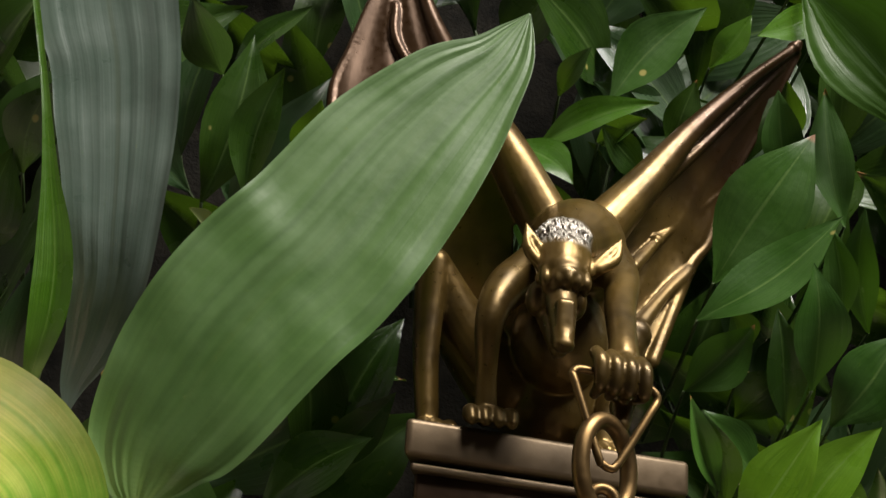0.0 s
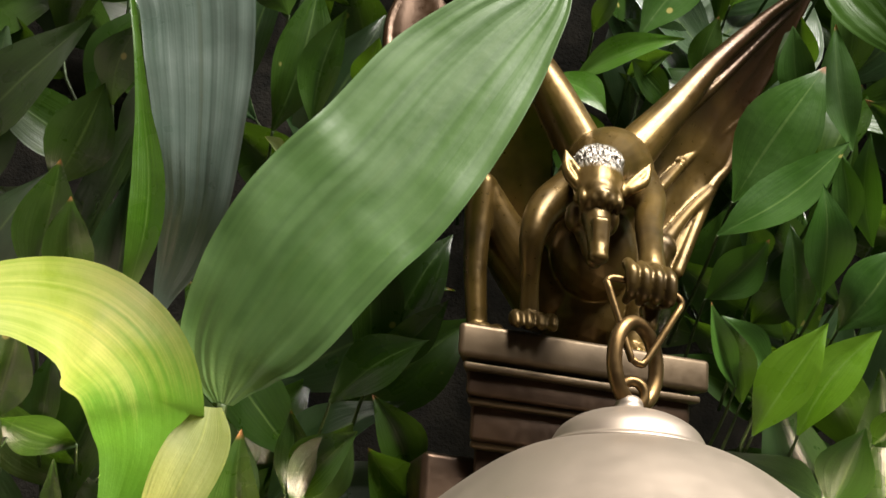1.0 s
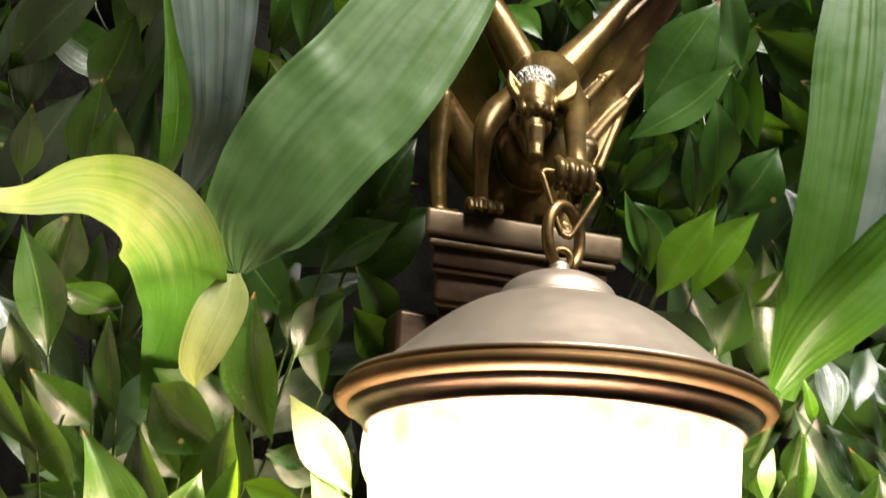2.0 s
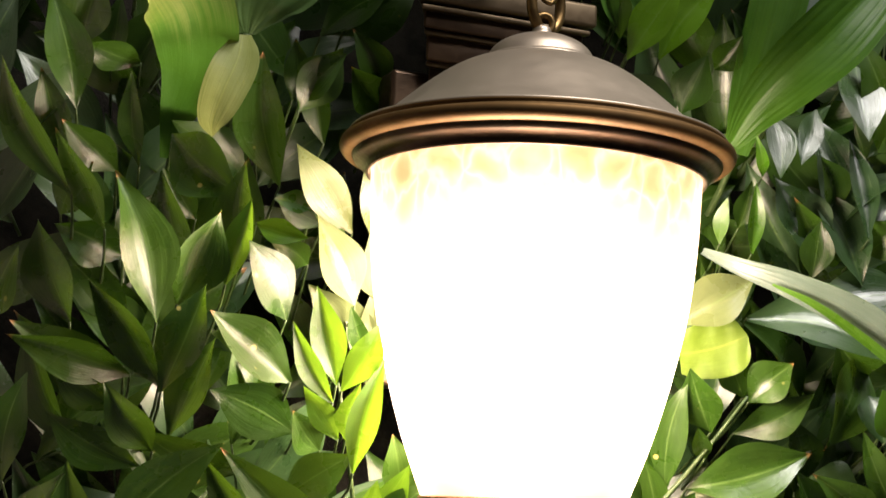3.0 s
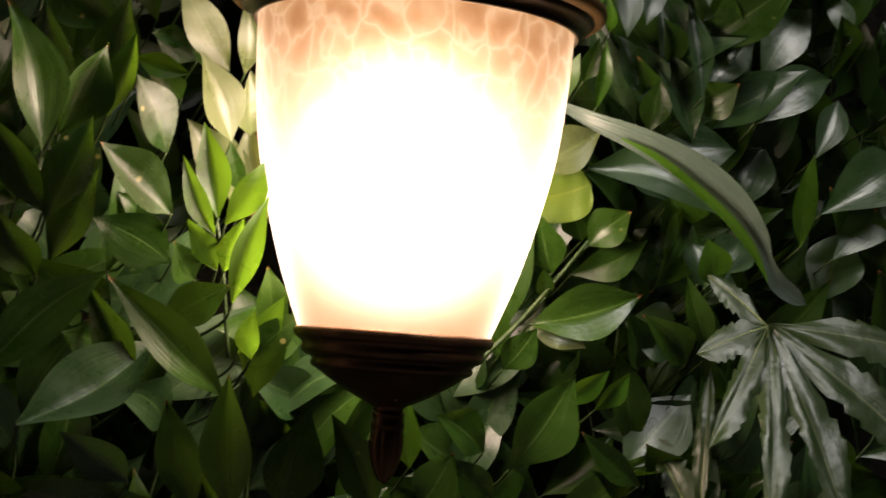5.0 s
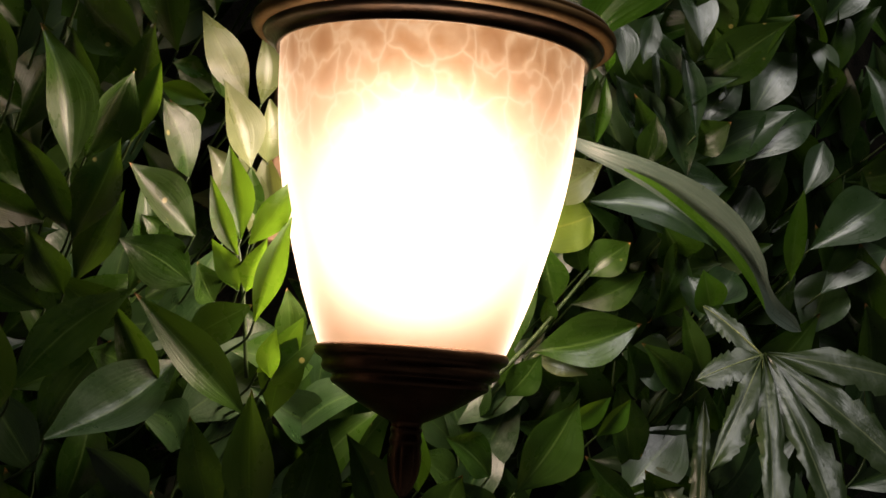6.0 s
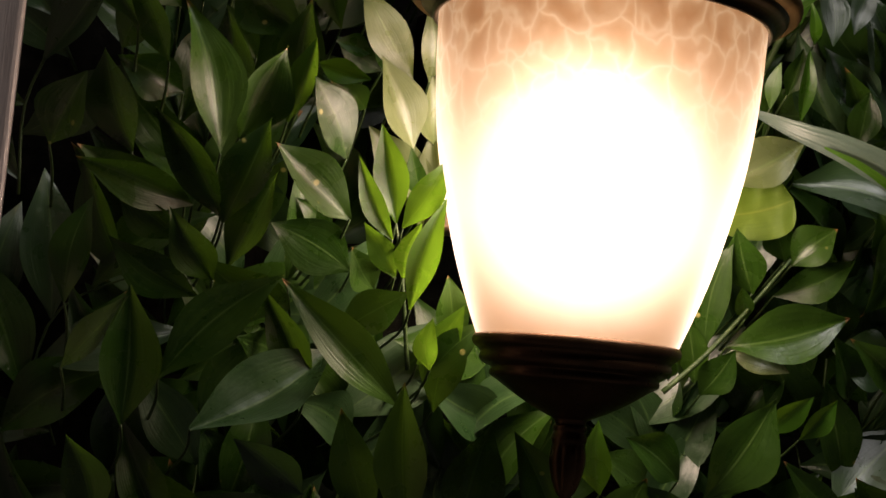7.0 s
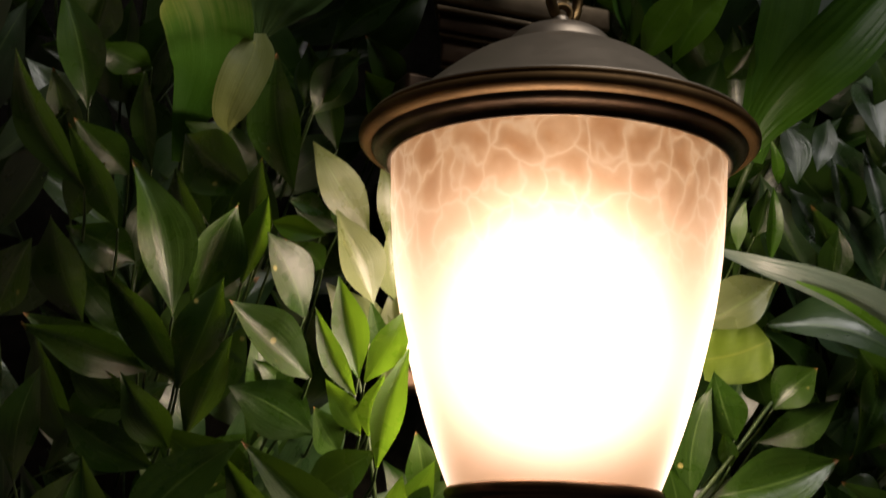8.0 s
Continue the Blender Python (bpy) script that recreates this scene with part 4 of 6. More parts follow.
leaf(plant, (-0.087, 0.043, 0.027), (-0.108, 0.031, 0.052), 0.0133, FRESH, 0, 0.08)
leaf(plant, (-0.083, 0.042, 0.027), (-0.082, 0.016, 0.054), 0.0129, FRESH, -8, 0.06)
leaf(plant, (-0.11, 0.06, -0.003), (-0.078, 0.043, 0.02), 0.0228, LEAF, -3, 0.02)
leaf(plant, (-0.067, 0.058, -0.016), (-0.05, 0.036, 0.016), 0.0163, FRESH, 20, 0.01)
leaf(plant, (-0.063, 0.058, -0.025), (-0.037, 0.036, 0.009), 0.0182, LEAF, -7, 0.09)
leaf(plant, (-0.046, 0.069, 0.0), (-0.057, 0.049, 0.032), 0.0184, LEAF, 10, 0.09)
leaf(plant, (-0.091, 0.072, 0.022), (-0.11, 0.046, 0.04), 0.0189, LEAF, 19, 0.01)
leaf(plant, (-0.063, 0.047, -0.019), (-0.068, 0.03, 0.007), 0.0124, FRESH, -14, 0.08)
plant = thing("ruscus_sprig", (0, 0, 0), "dark green glossy ruscus sprig with pointed leaves", "plant", "sprigs of the planted wall")
stem(plant, [(-0.0812, 0.17, -0.07), (-0.0791, 0.066, -0.052), (-0.077, 0.044, -0.04)])
stem(plant, [(-0.1919, 0.17, 0.029), (-0.194, 0.092, 0.047), (-0.196, 0.07, 0.059)])
stem(plant, [(-0.1965, 0.17, -0.066), (-0.1988, 0.082, -0.048), (-0.201, 0.06, -0.036)])
stem(plant, [(-0.1807, 0.17, -0.09), (-0.1824, 0.067, -0.072), (-0.184, 0.045, -0.06)])
stem(plant, [(-0.2114, 0.17, -0.091), (-0.2142, 0.08, -0.073), (-0.217, 0.058, -0.061)])
stem(plant, [(-0.2412, 0.17, -0.065), (-0.2451, 0.09, -0.047), (-0.249, 0.068, -0.035)])
stem(plant, [(-0.243, 0.17, -0.032), (-0.247, 0.09, -0.014), (-0.251, 0.068, -0.002)])
stem(plant, [(-0.0738, 0.17, -0.13), (-0.0714, 0.064, -0.112), (-0.069, 0.042, -0.1)])
stem(plant, [(-0.0896, 0.17, -0.132), (-0.0878, 0.076, -0.114), (-0.086, 0.054, -0.102)])
stem(plant, [(-0.0403, 0.17, -0.131), (-0.0366, 0.09, -0.113), (-0.033, 0.068, -0.101)])
stem(plant, [(-0.124, 0.17, -0.071), (-0.1235, 0.091, -0.053), (-0.123, 0.069, -0.041)])
stem(plant, [(-0.1203, 0.17, -0.119), (-0.1196, 0.092, -0.101), (-0.119, 0.07, -0.089)])
stem(plant, [(-0.2188, 0.17, -0.139), (-0.2219, 0.091, -0.121), (-0.225, 0.069, -0.109)])
stem(plant, [(0.0164, 0.17, -0.13), (0.0222, 0.104, -0.112), (0.028, 0.082, -0.1)])
stem(plant, [(-0.0589, 0.17, -0.07), (-0.056, 0.092, -0.052), (-0.053, 0.07, -0.04)])
leaf(plant, (-0.077, 0.044, -0.04), (-0.148, 0.029, 0.019), 0.0250, LEAF, 18, 0.09)
leaf(plant, (-0.196, 0.07, 0.059), (-0.254, 0.048, 0.076), 0.0204, LEAF, -4, 0.0)
leaf(plant, (-0.201, 0.06, -0.036), (-0.144, 0.046, 0.022), 0.0286, LEAF, 0, 0.02)
leaf(plant, (-0.184, 0.045, -0.06), (-0.111, 0.06, -0.012), 0.0394, BLUE, -29, 0.0)
leaf(plant, (-0.217, 0.058, -0.061), (-0.221, 0.043, 0.009), 0.0300, LEAF, 18, 0.01)
leaf(plant, (-0.249, 0.068, -0.035), (-0.221, 0.042, 0.003), 0.0164, LEAF, -19, 0.04)
leaf(plant, (-0.251, 0.068, -0.002), (-0.243, 0.056, 0.052), 0.0196, LEAF, 2, 0.08)
leaf(plant, (-0.069, 0.042, -0.1), (-0.082, 0.021, -0.027), 0.0271, LEAF, -9, 0.07)
leaf(plant, (-0.086, 0.054, -0.102), (-0.109, 0.041, -0.043), 0.0240, LEAF, -12, 0.02)
leaf(plant, (-0.033, 0.068, -0.101), (-0.025, 0.051, -0.044), 0.0339, LEAF, 7, 0.08)
leaf(plant, (-0.123, 0.069, -0.041), (-0.153, 0.053, 0.015), 0.0205, LEAF, -5, 0.04)
leaf(plant, (-0.119, 0.07, -0.089), (-0.161, 0.05, -0.063), 0.0236, BLUE, -13, 0.01)
leaf(plant, (-0.225, 0.069, -0.109), (-0.244, 0.041, -0.067), 0.0234, LEAF, 11, 0.02)
leaf(plant, (0.028, 0.082, -0.1), (-0.009, 0.063, -0.046), 0.0269, LEAF, 6, 0.07)
leaf(plant, (-0.053, 0.07, -0.04), (-0.043, 0.049, 0.014), 0.0249, LEAF, -21, 0.09)
plant = thing("ruscus_sprig", (0, 0, 0), "dark green glossy ruscus sprig with pointed leaves", "plant", "sprigs of the planted wall")
stem(plant, [(0.1067, 0.17, -0.096), (0.1058, 0.124, -0.078), (0.105, 0.102, -0.066)])
stem(plant, [(0.1169, 0.17, -0.105), (0.1164, 0.11, -0.087), (0.116, 0.088, -0.075)])
stem(plant, [(0.1578, 0.17, -0.064), (0.1589, 0.126, -0.046), (0.16, 0.104, -0.034)])
stem(plant, [(0.1773, 0.17, -0.066), (0.1792, 0.125, -0.048), (0.181, 0.103, -0.036)])
stem(plant, [(0.1206, 0.17, -0.126), (0.1203, 0.135, -0.108), (0.12, 0.113, -0.096)])
stem(plant, [(0.208, 0.17, -0.112), (0.211, 0.121, -0.094), (0.214, 0.099, -0.082)])
stem(plant, [(0.0676, 0.17, -0.108), (0.0653, 0.138, -0.09), (0.063, 0.116, -0.078)])
stem(plant, [(0.075, 0.17, -0.132), (0.073, 0.136, -0.114), (0.071, 0.114, -0.102)])
leaf(plant, (0.105, 0.102, -0.066), (0.062, 0.081, -0.044), 0.0273, LEAF, 21, 0.02)
leaf(plant, (0.116, 0.088, -0.075), (0.1475, 0.07, -0.0145), 0.0385, LEAF, 14, 0.06)
leaf(plant, (0.16, 0.104, -0.034), (0.178, 0.083, -0.011), 0.0179, FRESH, 18, 0.04)
leaf(plant, (0.181, 0.103, -0.036), (0.197, 0.09, -0.011), 0.0150, FRESH, 17, 0.1)
leaf(plant, (0.12, 0.113, -0.096), (0.076, 0.098, -0.069), 0.0207, LEAF, 9, 0.05)
leaf(plant, (0.214, 0.099, -0.082), (0.161, 0.084, -0.049), 0.0181, LEAF, 13, 0.05)
leaf(plant, (0.063, 0.116, -0.078), (0.049, 0.09, -0.036), 0.0184, FRESH, -14, 0.03)
leaf(plant, (0.071, 0.114, -0.102), (0.083, 0.096, -0.066), 0.0285, LEAF, -16, 0.04)
plant = thing("ruscus_sprig", (0, 0, 0), "dark green glossy ruscus sprig with pointed leaves", "plant", "sprigs of the planted wall")
stem(plant, [(0.1325, 0.17, -0.016), (0.1318, 0.127, 0.002), (0.131, 0.105, 0.014)])
stem(plant, [(0.166, 0.17, 0.036), (0.1665, 0.123, 0.054), (0.167, 0.101, 0.066)])
stem(plant, [(0.1623, 0.17, 0.018), (0.1627, 0.135, 0.036), (0.163, 0.113, 0.048)])
stem(plant, [(0.1455, 0.17, 0.017), (0.1452, 0.127, 0.035), (0.145, 0.105, 0.047)])
stem(plant, [(0.1241, 0.17, -0.018), (0.123, 0.138, 0.0), (0.122, 0.116, 0.012)])
stem(plant, [(0.139, 0.17, -0.018), (0.1385, 0.138, 0.0), (0.138, 0.116, 0.012)])
stem(plant, [(0.2469, 0.17, 0.072), (0.2504, 0.151, 0.09), (0.254, 0.129, 0.102)])
stem(plant, [(0.1688, 0.17, 0.04), (0.1694, 0.137, 0.058), (0.17, 0.115, 0.07)])
stem(plant, [(0.1241, 0.17, -0.045), (0.123, 0.14, -0.027), (0.122, 0.118, -0.015)])
stem(plant, [(0.1427, 0.17, 0.002), (0.1423, 0.127, 0.02), (0.142, 0.105, 0.032)])
stem(plant, [(0.1241, 0.17, -0.038), (0.123, 0.149, -0.02), (0.122, 0.127, -0.008)])
leaf(plant, (0.131, 0.105, 0.014), (0.202, 0.09, 0.0375), 0.0342, LEAF, -15, 0.07)
leaf(plant, (0.167, 0.101, 0.066), (0.188, 0.086, 0.089), 0.0258, LEAF, -17, 0.07)
leaf(plant, (0.163, 0.113, 0.048), (0.206, 0.095, 0.073), 0.0218, LEAF, -3, 0.08)
leaf(plant, (0.145, 0.105, 0.047), (0.122, 0.083, 0.081), 0.0257, LEAF, -24, 0.03)
leaf(plant, (0.122, 0.116, 0.012), (0.124, 0.089, 0.075), 0.0217, LEAF, -20, 0.03)
leaf(plant, (0.138, 0.116, 0.012), (0.169, 0.098, 0.002), 0.0186, PALE, -8, 0.02)
leaf(plant, (0.254, 0.129, 0.102), (0.219, 0.109, 0.041), 0.0409, LEAF, -24, 0.1)
leaf(plant, (0.17, 0.115, 0.07), (0.155, 0.102, 0.096), 0.0190, LEAF, -18, 0.03)
leaf(plant, (0.122, 0.118, -0.015), (0.131, 0.092, 0.012), 0.0215, LEAF, -12, 0.03)
leaf(plant, (0.142, 0.105, 0.032), (0.126, 0.079, 0.048), 0.0103, LEAF, -10, 0.02)
leaf(plant, (0.122, 0.127, -0.008), (0.106, 0.11, 0.031), 0.0182, LEAF, -11, 0.01)
plant = thing("ruscus_sprig", (0, 0, 0), "broad lime and dark leaves beside the lantern glass", "plant", "sprigs of the planted wall")
stem(plant, [(0.1331, 0.17, 0.078), (0.1296, 0.139, 0.096), (0.126, 0.117, 0.108)])
stem(plant, [(0.1684, 0.17, 0.085), (0.1662, 0.122, 0.103), (0.164, 0.1, 0.115)])
stem(plant, [(0.2149, 0.17, 0.101), (0.2144, 0.138, 0.119), (0.214, 0.116, 0.131)])
stem(plant, [(0.2549, 0.17, 0.059), (0.256, 0.148, 0.077), (0.257, 0.126, 0.089)])
stem(plant, [(0.2623, 0.17, 0.019), (0.2636, 0.126, 0.037), (0.265, 0.104, 0.049)])
stem(plant, [(0.2679, 0.17, -0.025), (0.2695, 0.135, -0.007), (0.271, 0.113, 0.005)])
stem(plant, [(0.2521, 0.17, -0.033), (0.253, 0.139, -0.015), (0.254, 0.117, -0.003)])
stem(plant, [(0.227, 0.17, -0.039), (0.227, 0.153, -0.021), (0.227, 0.131, -0.009)])
stem(plant, [(0.2633, 0.17, 0.006), (0.2646, 0.14, 0.024), (0.266, 0.118, 0.036)])
leaf(plant, (0.126, 0.117, 0.108), (0.175, 0.103, 0.142), 0.0254, LEAF, 14, 0.04)
leaf(plant, (0.164, 0.1, 0.115), (0.256, 0.088, 0.092), 0.0505, BLUE, -32, 0.1)
leaf(plant, (0.214, 0.116, 0.131), (0.283, 0.118, 0.141), 0.0346, BLUE, -27, 0.06)
leaf(plant, (0.257, 0.126, 0.089), (0.227, 0.109, 0.108), 0.0328, LEAF, -21, 0.06)
leaf(plant, (0.265, 0.104, 0.049), (0.247, 0.089, 0.078), 0.0241, FRESH, 6, 0.06)
leaf(plant, (0.271, 0.113, 0.005), (0.241, 0.101, 0.054), 0.0170, LEAF, 2, 0.05)
leaf(plant, (0.254, 0.117, -0.003), (0.205, 0.094, 0.026), 0.0239, LEAF, 4, 0.1)
leaf(plant, (0.227, 0.131, -0.009), (0.201, 0.107, 0.028), 0.0272, LEAF, 29, 0.06)
leaf(plant, (0.266, 0.118, 0.036), (0.291, 0.128, 0.06), 0.0223, BLUE, -24, 0.09)
plant = thing("ruscus_sprig", (0, 0, 0), "dark glossy ribbed leaves catching white light", "plant", "sprigs of the planted wall")
stem(plant, [(0.2153, 0.17, 0.12), (0.2152, 0.135, 0.138), (0.215, 0.113, 0.15)])
stem(plant, [(0.2442, 0.17, 0.113), (0.2451, 0.135, 0.131), (0.246, 0.113, 0.143)])
stem(plant, [(0.2432, 0.17, 0.14), (0.2441, 0.125, 0.158), (0.245, 0.103, 0.17)])
stem(plant, [(0.1884, 0.17, 0.216), (0.1872, 0.139, 0.234), (0.186, 0.117, 0.246)])
stem(plant, [(0.2163, 0.17, 0.221), (0.2162, 0.139, 0.239), (0.216, 0.117, 0.251)])
stem(plant, [(0.2386, 0.17, 0.251), (0.2393, 0.134, 0.269), (0.24, 0.112, 0.281)])
stem(plant, [(0.1725, 0.17, 0.125), (0.1708, 0.127, 0.143), (0.169, 0.105, 0.155)])
stem(plant, [(0.1512, 0.17, 0.128), (0.1486, 0.122, 0.146), (0.146, 0.1, 0.158)])
stem(plant, [(0.1818, 0.17, 0.175), (0.1804, 0.135, 0.193), (0.179, 0.113, 0.205)])
stem(plant, [(0.1735, 0.17, 0.144), (0.1718, 0.149, 0.162), (0.17, 0.127, 0.174)])
stem(plant, [(0.2609, 0.17, 0.254), (0.2624, 0.14, 0.272), (0.264, 0.118, 0.284)])
stem(plant, [(0.2572, 0.17, 0.166), (0.2586, 0.151, 0.184), (0.26, 0.129, 0.196)])
stem(plant, [(0.2339, 0.17, 0.159), (0.2344, 0.148, 0.177), (0.235, 0.126, 0.189)])
stem(plant, [(0.2525, 0.17, 0.135), (0.2538, 0.148, 0.153), (0.255, 0.126, 0.165)])
stem(plant, [(0.2721, 0.17, 0.173), (0.274, 0.137, 0.191), (0.276, 0.115, 0.203)])
stem(plant, [(0.2135, 0.17, 0.115), (0.2132, 0.136, 0.133), (0.213, 0.114, 0.145)])
leaf(plant, (0.215, 0.113, 0.15), (0.193, 0.128, 0.209), 0.0357, BLUE, 24, 0.01)
leaf(plant, (0.246, 0.113, 0.143), (0.217, 0.128, 0.205), 0.0312, BLUE, 19, 0.06)
leaf(plant, (0.245, 0.103, 0.17), (0.239, 0.118, 0.236), 0.0176, BLUE, 13, 0.01)
leaf(plant, (0.186, 0.117, 0.246), (0.182, 0.094, 0.2), 0.0181, BLUE, -10, 0.03)
leaf(plant, (0.216, 0.117, 0.251), (0.197, 0.098, 0.21), 0.0158, BLUE, -3, 0.02)
leaf(plant, (0.24, 0.112, 0.281), (0.235, 0.085, 0.226), 0.0321, BLUE, -11, 0.07)
leaf(plant, (0.169, 0.105, 0.155), (0.162, 0.085, 0.194), 0.0103, FRESH, 9, 0.09)
leaf(plant, (0.146, 0.1, 0.158), (0.144, 0.085, 0.183), 0.0087, FRESH, -14, 0.02)
leaf(plant, (0.179, 0.113, 0.205), (0.163, 0.089, 0.224), 0.0064, FRESH, -16, 0.1)
leaf(plant, (0.17, 0.127, 0.174), (0.171, 0.111, 0.201), 0.0172, LEAF, 8, 0.04)
leaf(plant, (0.264, 0.118, 0.284), (0.271, 0.102, 0.255), 0.0181, BLUE, -19, 0.06)
leaf(plant, (0.26, 0.129, 0.196), (0.274, 0.144, 0.244), 0.0231, BLUE, -2, 0.03)
leaf(plant, (0.235, 0.126, 0.189), (0.211, 0.099, 0.217), 0.0216, LEAF, 18, 0.0)
leaf(plant, (0.255, 0.126, 0.165), (0.272, 0.101, 0.183), 0.0270, LEAF, -2, 0.08)
leaf(plant, (0.276, 0.115, 0.203), (0.274, 0.125, 0.231), 0.0161, BLUE, 17, 0.02)
leaf(plant, (0.213, 0.114, 0.145), (0.212, 0.1, 0.178), 0.0204, LEAF, -3, 0.04)
plant = thing("ruscus_sprig", (0, 0, 0), "bright green young leaves beside the bronze bracket", "plant", "sprigs of the planted wall")
stem(plant, [(0.0848, 0.17, 0.241), (0.0809, 0.111, 0.250), (0.077, 0.080, 0.257)])
stem(plant, [(0.1052, 0.17, 0.24), (0.1011, 0.11, 0.250), (0.096, 0.078, 0.259)])
stem(plant, [(0.1434, 0.17, 0.238), (0.1447, 0.135, 0.256), (0.146, 0.113, 0.268)])
stem(plant, [(0.1183, 0.17, 0.204), (0.1186, 0.121, 0.222), (0.119, 0.099, 0.234)])
stem(plant, [(0.121, 0.17, 0.211), (0.1215, 0.137, 0.229), (0.122, 0.115, 0.241)])
stem(plant, [(0.0857, 0.17, 0.25), (0.0849, 0.134, 0.268), (0.084, 0.112, 0.28)])
stem(plant, [(0.1006, 0.17, 0.257), (0.1003, 0.152, 0.275), (0.1, 0.13, 0.287)])
leaf(plant, (0.077, 0.080, 0.257), (0.1035, 0.062, 0.304), 0.0235, YOUNG, -14, 0.03)
leaf(plant, (0.096, 0.078, 0.259), (0.1275, 0.062, 0.304), 0.0215, YOUNG, -14, 0.03)
leaf(plant, (0.146, 0.113, 0.268), (0.154, 0.09, 0.284), 0.0180, LEAF, 2, 0.05)
leaf(plant, (0.119, 0.099, 0.234), (0.126, 0.077, 0.265), 0.0248, SATIN, -14, 0.0)
leaf(plant, (0.122, 0.115, 0.241), (0.07, 0.09, 0.252), 0.0218, BLUE, -6, 0.07)
leaf(plant, (0.084, 0.112, 0.28), (0.066, 0.088, 0.311), 0.0150, LEAF, 7, 0.1)
leaf(plant, (0.1, 0.13, 0.287), (0.084, 0.112, 0.321), 0.0181, LEAF, -4, 0.05)
plant = thing("ruscus_sprig", (0, 0, 0), "dark green glossy ruscus sprig with pointed leaves", "plant", "sprigs of the planted wall")
stem(plant, [(0.0072, 0.17, 0.395), (0.0046, 0.136, 0.413), (0.002, 0.114, 0.425)])
stem(plant, [(0.0165, 0.17, 0.423), (0.0142, 0.138, 0.441), (0.012, 0.116, 0.453)])
stem(plant, [(0.0379, 0.17, 0.425), (0.0365, 0.139, 0.443), (0.035, 0.117, 0.455)])
stem(plant, [(0.0798, 0.17, 0.345), (0.0799, 0.135, 0.363), (0.08, 0.113, 0.375)])
stem(plant, [(0.1309, 0.17, 0.375), (0.133, 0.126, 0.393), (0.135, 0.104, 0.405)])
stem(plant, [(0.0686, 0.17, 0.322), (0.0683, 0.121, 0.34), (0.068, 0.099, 0.352)])
stem(plant, [(0.1095, 0.17, 0.295), (0.1108, 0.112, 0.313), (0.112, 0.09, 0.325)])
stem(plant, [(0.143, 0.17, 0.332), (0.1455, 0.135, 0.35), (0.148, 0.113, 0.362)])
stem(plant, [(0.1272, 0.17, 0.33), (0.1291, 0.123, 0.348), (0.131, 0.101, 0.36)])
stem(plant, [(0.1114, 0.17, 0.394), (0.1127, 0.135, 0.412), (0.114, 0.113, 0.424)])
stem(plant, [(0.1105, 0.17, 0.287), (0.1118, 0.139, 0.305), (0.113, 0.117, 0.317)])
stem(plant, [(0.0956, 0.17, 0.474), (0.1063, 0.111, 0.500), (0.111, 0.089, 0.513)])
stem(plant, [(0.1281, 0.17, 0.482), (0.13, 0.124, 0.5), (0.132, 0.102, 0.512)])
stem(plant, [(-0.003, 0.17, 0.446), (-0.006, 0.15, 0.464), (-0.009, 0.128, 0.476)])
stem(plant, [(-0.003, 0.17, 0.396), (-0.006, 0.135, 0.414), (-0.009, 0.113, 0.426)])
stem(plant, [(0.0965, 0.17, 0.408), (0.0972, 0.15, 0.426), (0.098, 0.128, 0.438)])
stem(plant, [(0.1207, 0.17, 0.425), (0.1224, 0.152, 0.443), (0.124, 0.13, 0.455)])
stem(plant, [(0.0361, 0.17, 0.409), (0.0346, 0.149, 0.427), (0.033, 0.127, 0.439)])
stem(plant, [(0.0556, 0.17, 0.399), (0.0548, 0.152, 0.417), (0.054, 0.13, 0.429)])
stem(plant, [(0.0658, 0.17, 0.409), (0.0654, 0.148, 0.427), (0.065, 0.126, 0.439)])
stem(plant, [(0.0798, 0.17, 0.449), (0.0799, 0.139, 0.467), (0.08, 0.117, 0.479)])
leaf(plant, (0.002, 0.114, 0.425), (0.047, 0.086, 0.44), 0.0161, FRESH, -13, 0.02)
leaf(plant, (0.012, 0.116, 0.453), (0.021, 0.099, 0.469), 0.0091, LEAF, -1, 0.07)
leaf(plant, (0.035, 0.117, 0.455), (0.072, 0.098, 0.497), 0.0250, SATIN, -4, 0.01)
leaf(plant, (0.08, 0.113, 0.375), (0.117, 0.09, 0.439), 0.0374, SATIN, 17, 0.03)
leaf(plant, (0.135, 0.104, 0.405), (0.123, 0.092, 0.463), 0.0192, SATIN, 7, 0.01)
leaf(plant, (0.068, 0.099, 0.352), (0.12, 0.072, 0.393), 0.0283, SATIN, -22, 0.01)
leaf(plant, (0.112, 0.09, 0.325), (0.103, 0.064, 0.368), 0.0231, SATIN, 20, 0.09)
leaf(plant, (0.148, 0.113, 0.362), (0.137, 0.088, 0.407), 0.0160, SATIN, -18, 0.04)
leaf(plant, (0.131, 0.101, 0.36), (0.121, 0.086, 0.395), 0.0135, SATIN, -13, 0.04)
leaf(plant, (0.114, 0.113, 0.424), (0.104, 0.098, 0.462), 0.0170, SATIN, 2, 0.06)
leaf(plant, (0.113, 0.117, 0.317), (0.103, 0.099, 0.361), 0.0135, SATIN, 16, 0.01)
leaf(plant, (0.111, 0.089, 0.513), (0.163, 0.070, 0.428), 0.0460, LEANING, 24, 0.05)
leaf(plant, (0.132, 0.102, 0.512), (0.088, 0.083, 0.477), 0.0141, FRESH, -18, 0.0)
leaf(plant, (-0.009, 0.128, 0.476), (0.006, 0.102, 0.503), 0.0265, LEAF, -11, 0.03)
leaf(plant, (-0.009, 0.113, 0.426), (0.013, 0.091, 0.4), 0.0179, FRESH, -19, 0.02)
leaf(plant, (0.098, 0.128, 0.438), (0.112, 0.116, 0.471), 0.0152, LEAF, -1, 0.06)
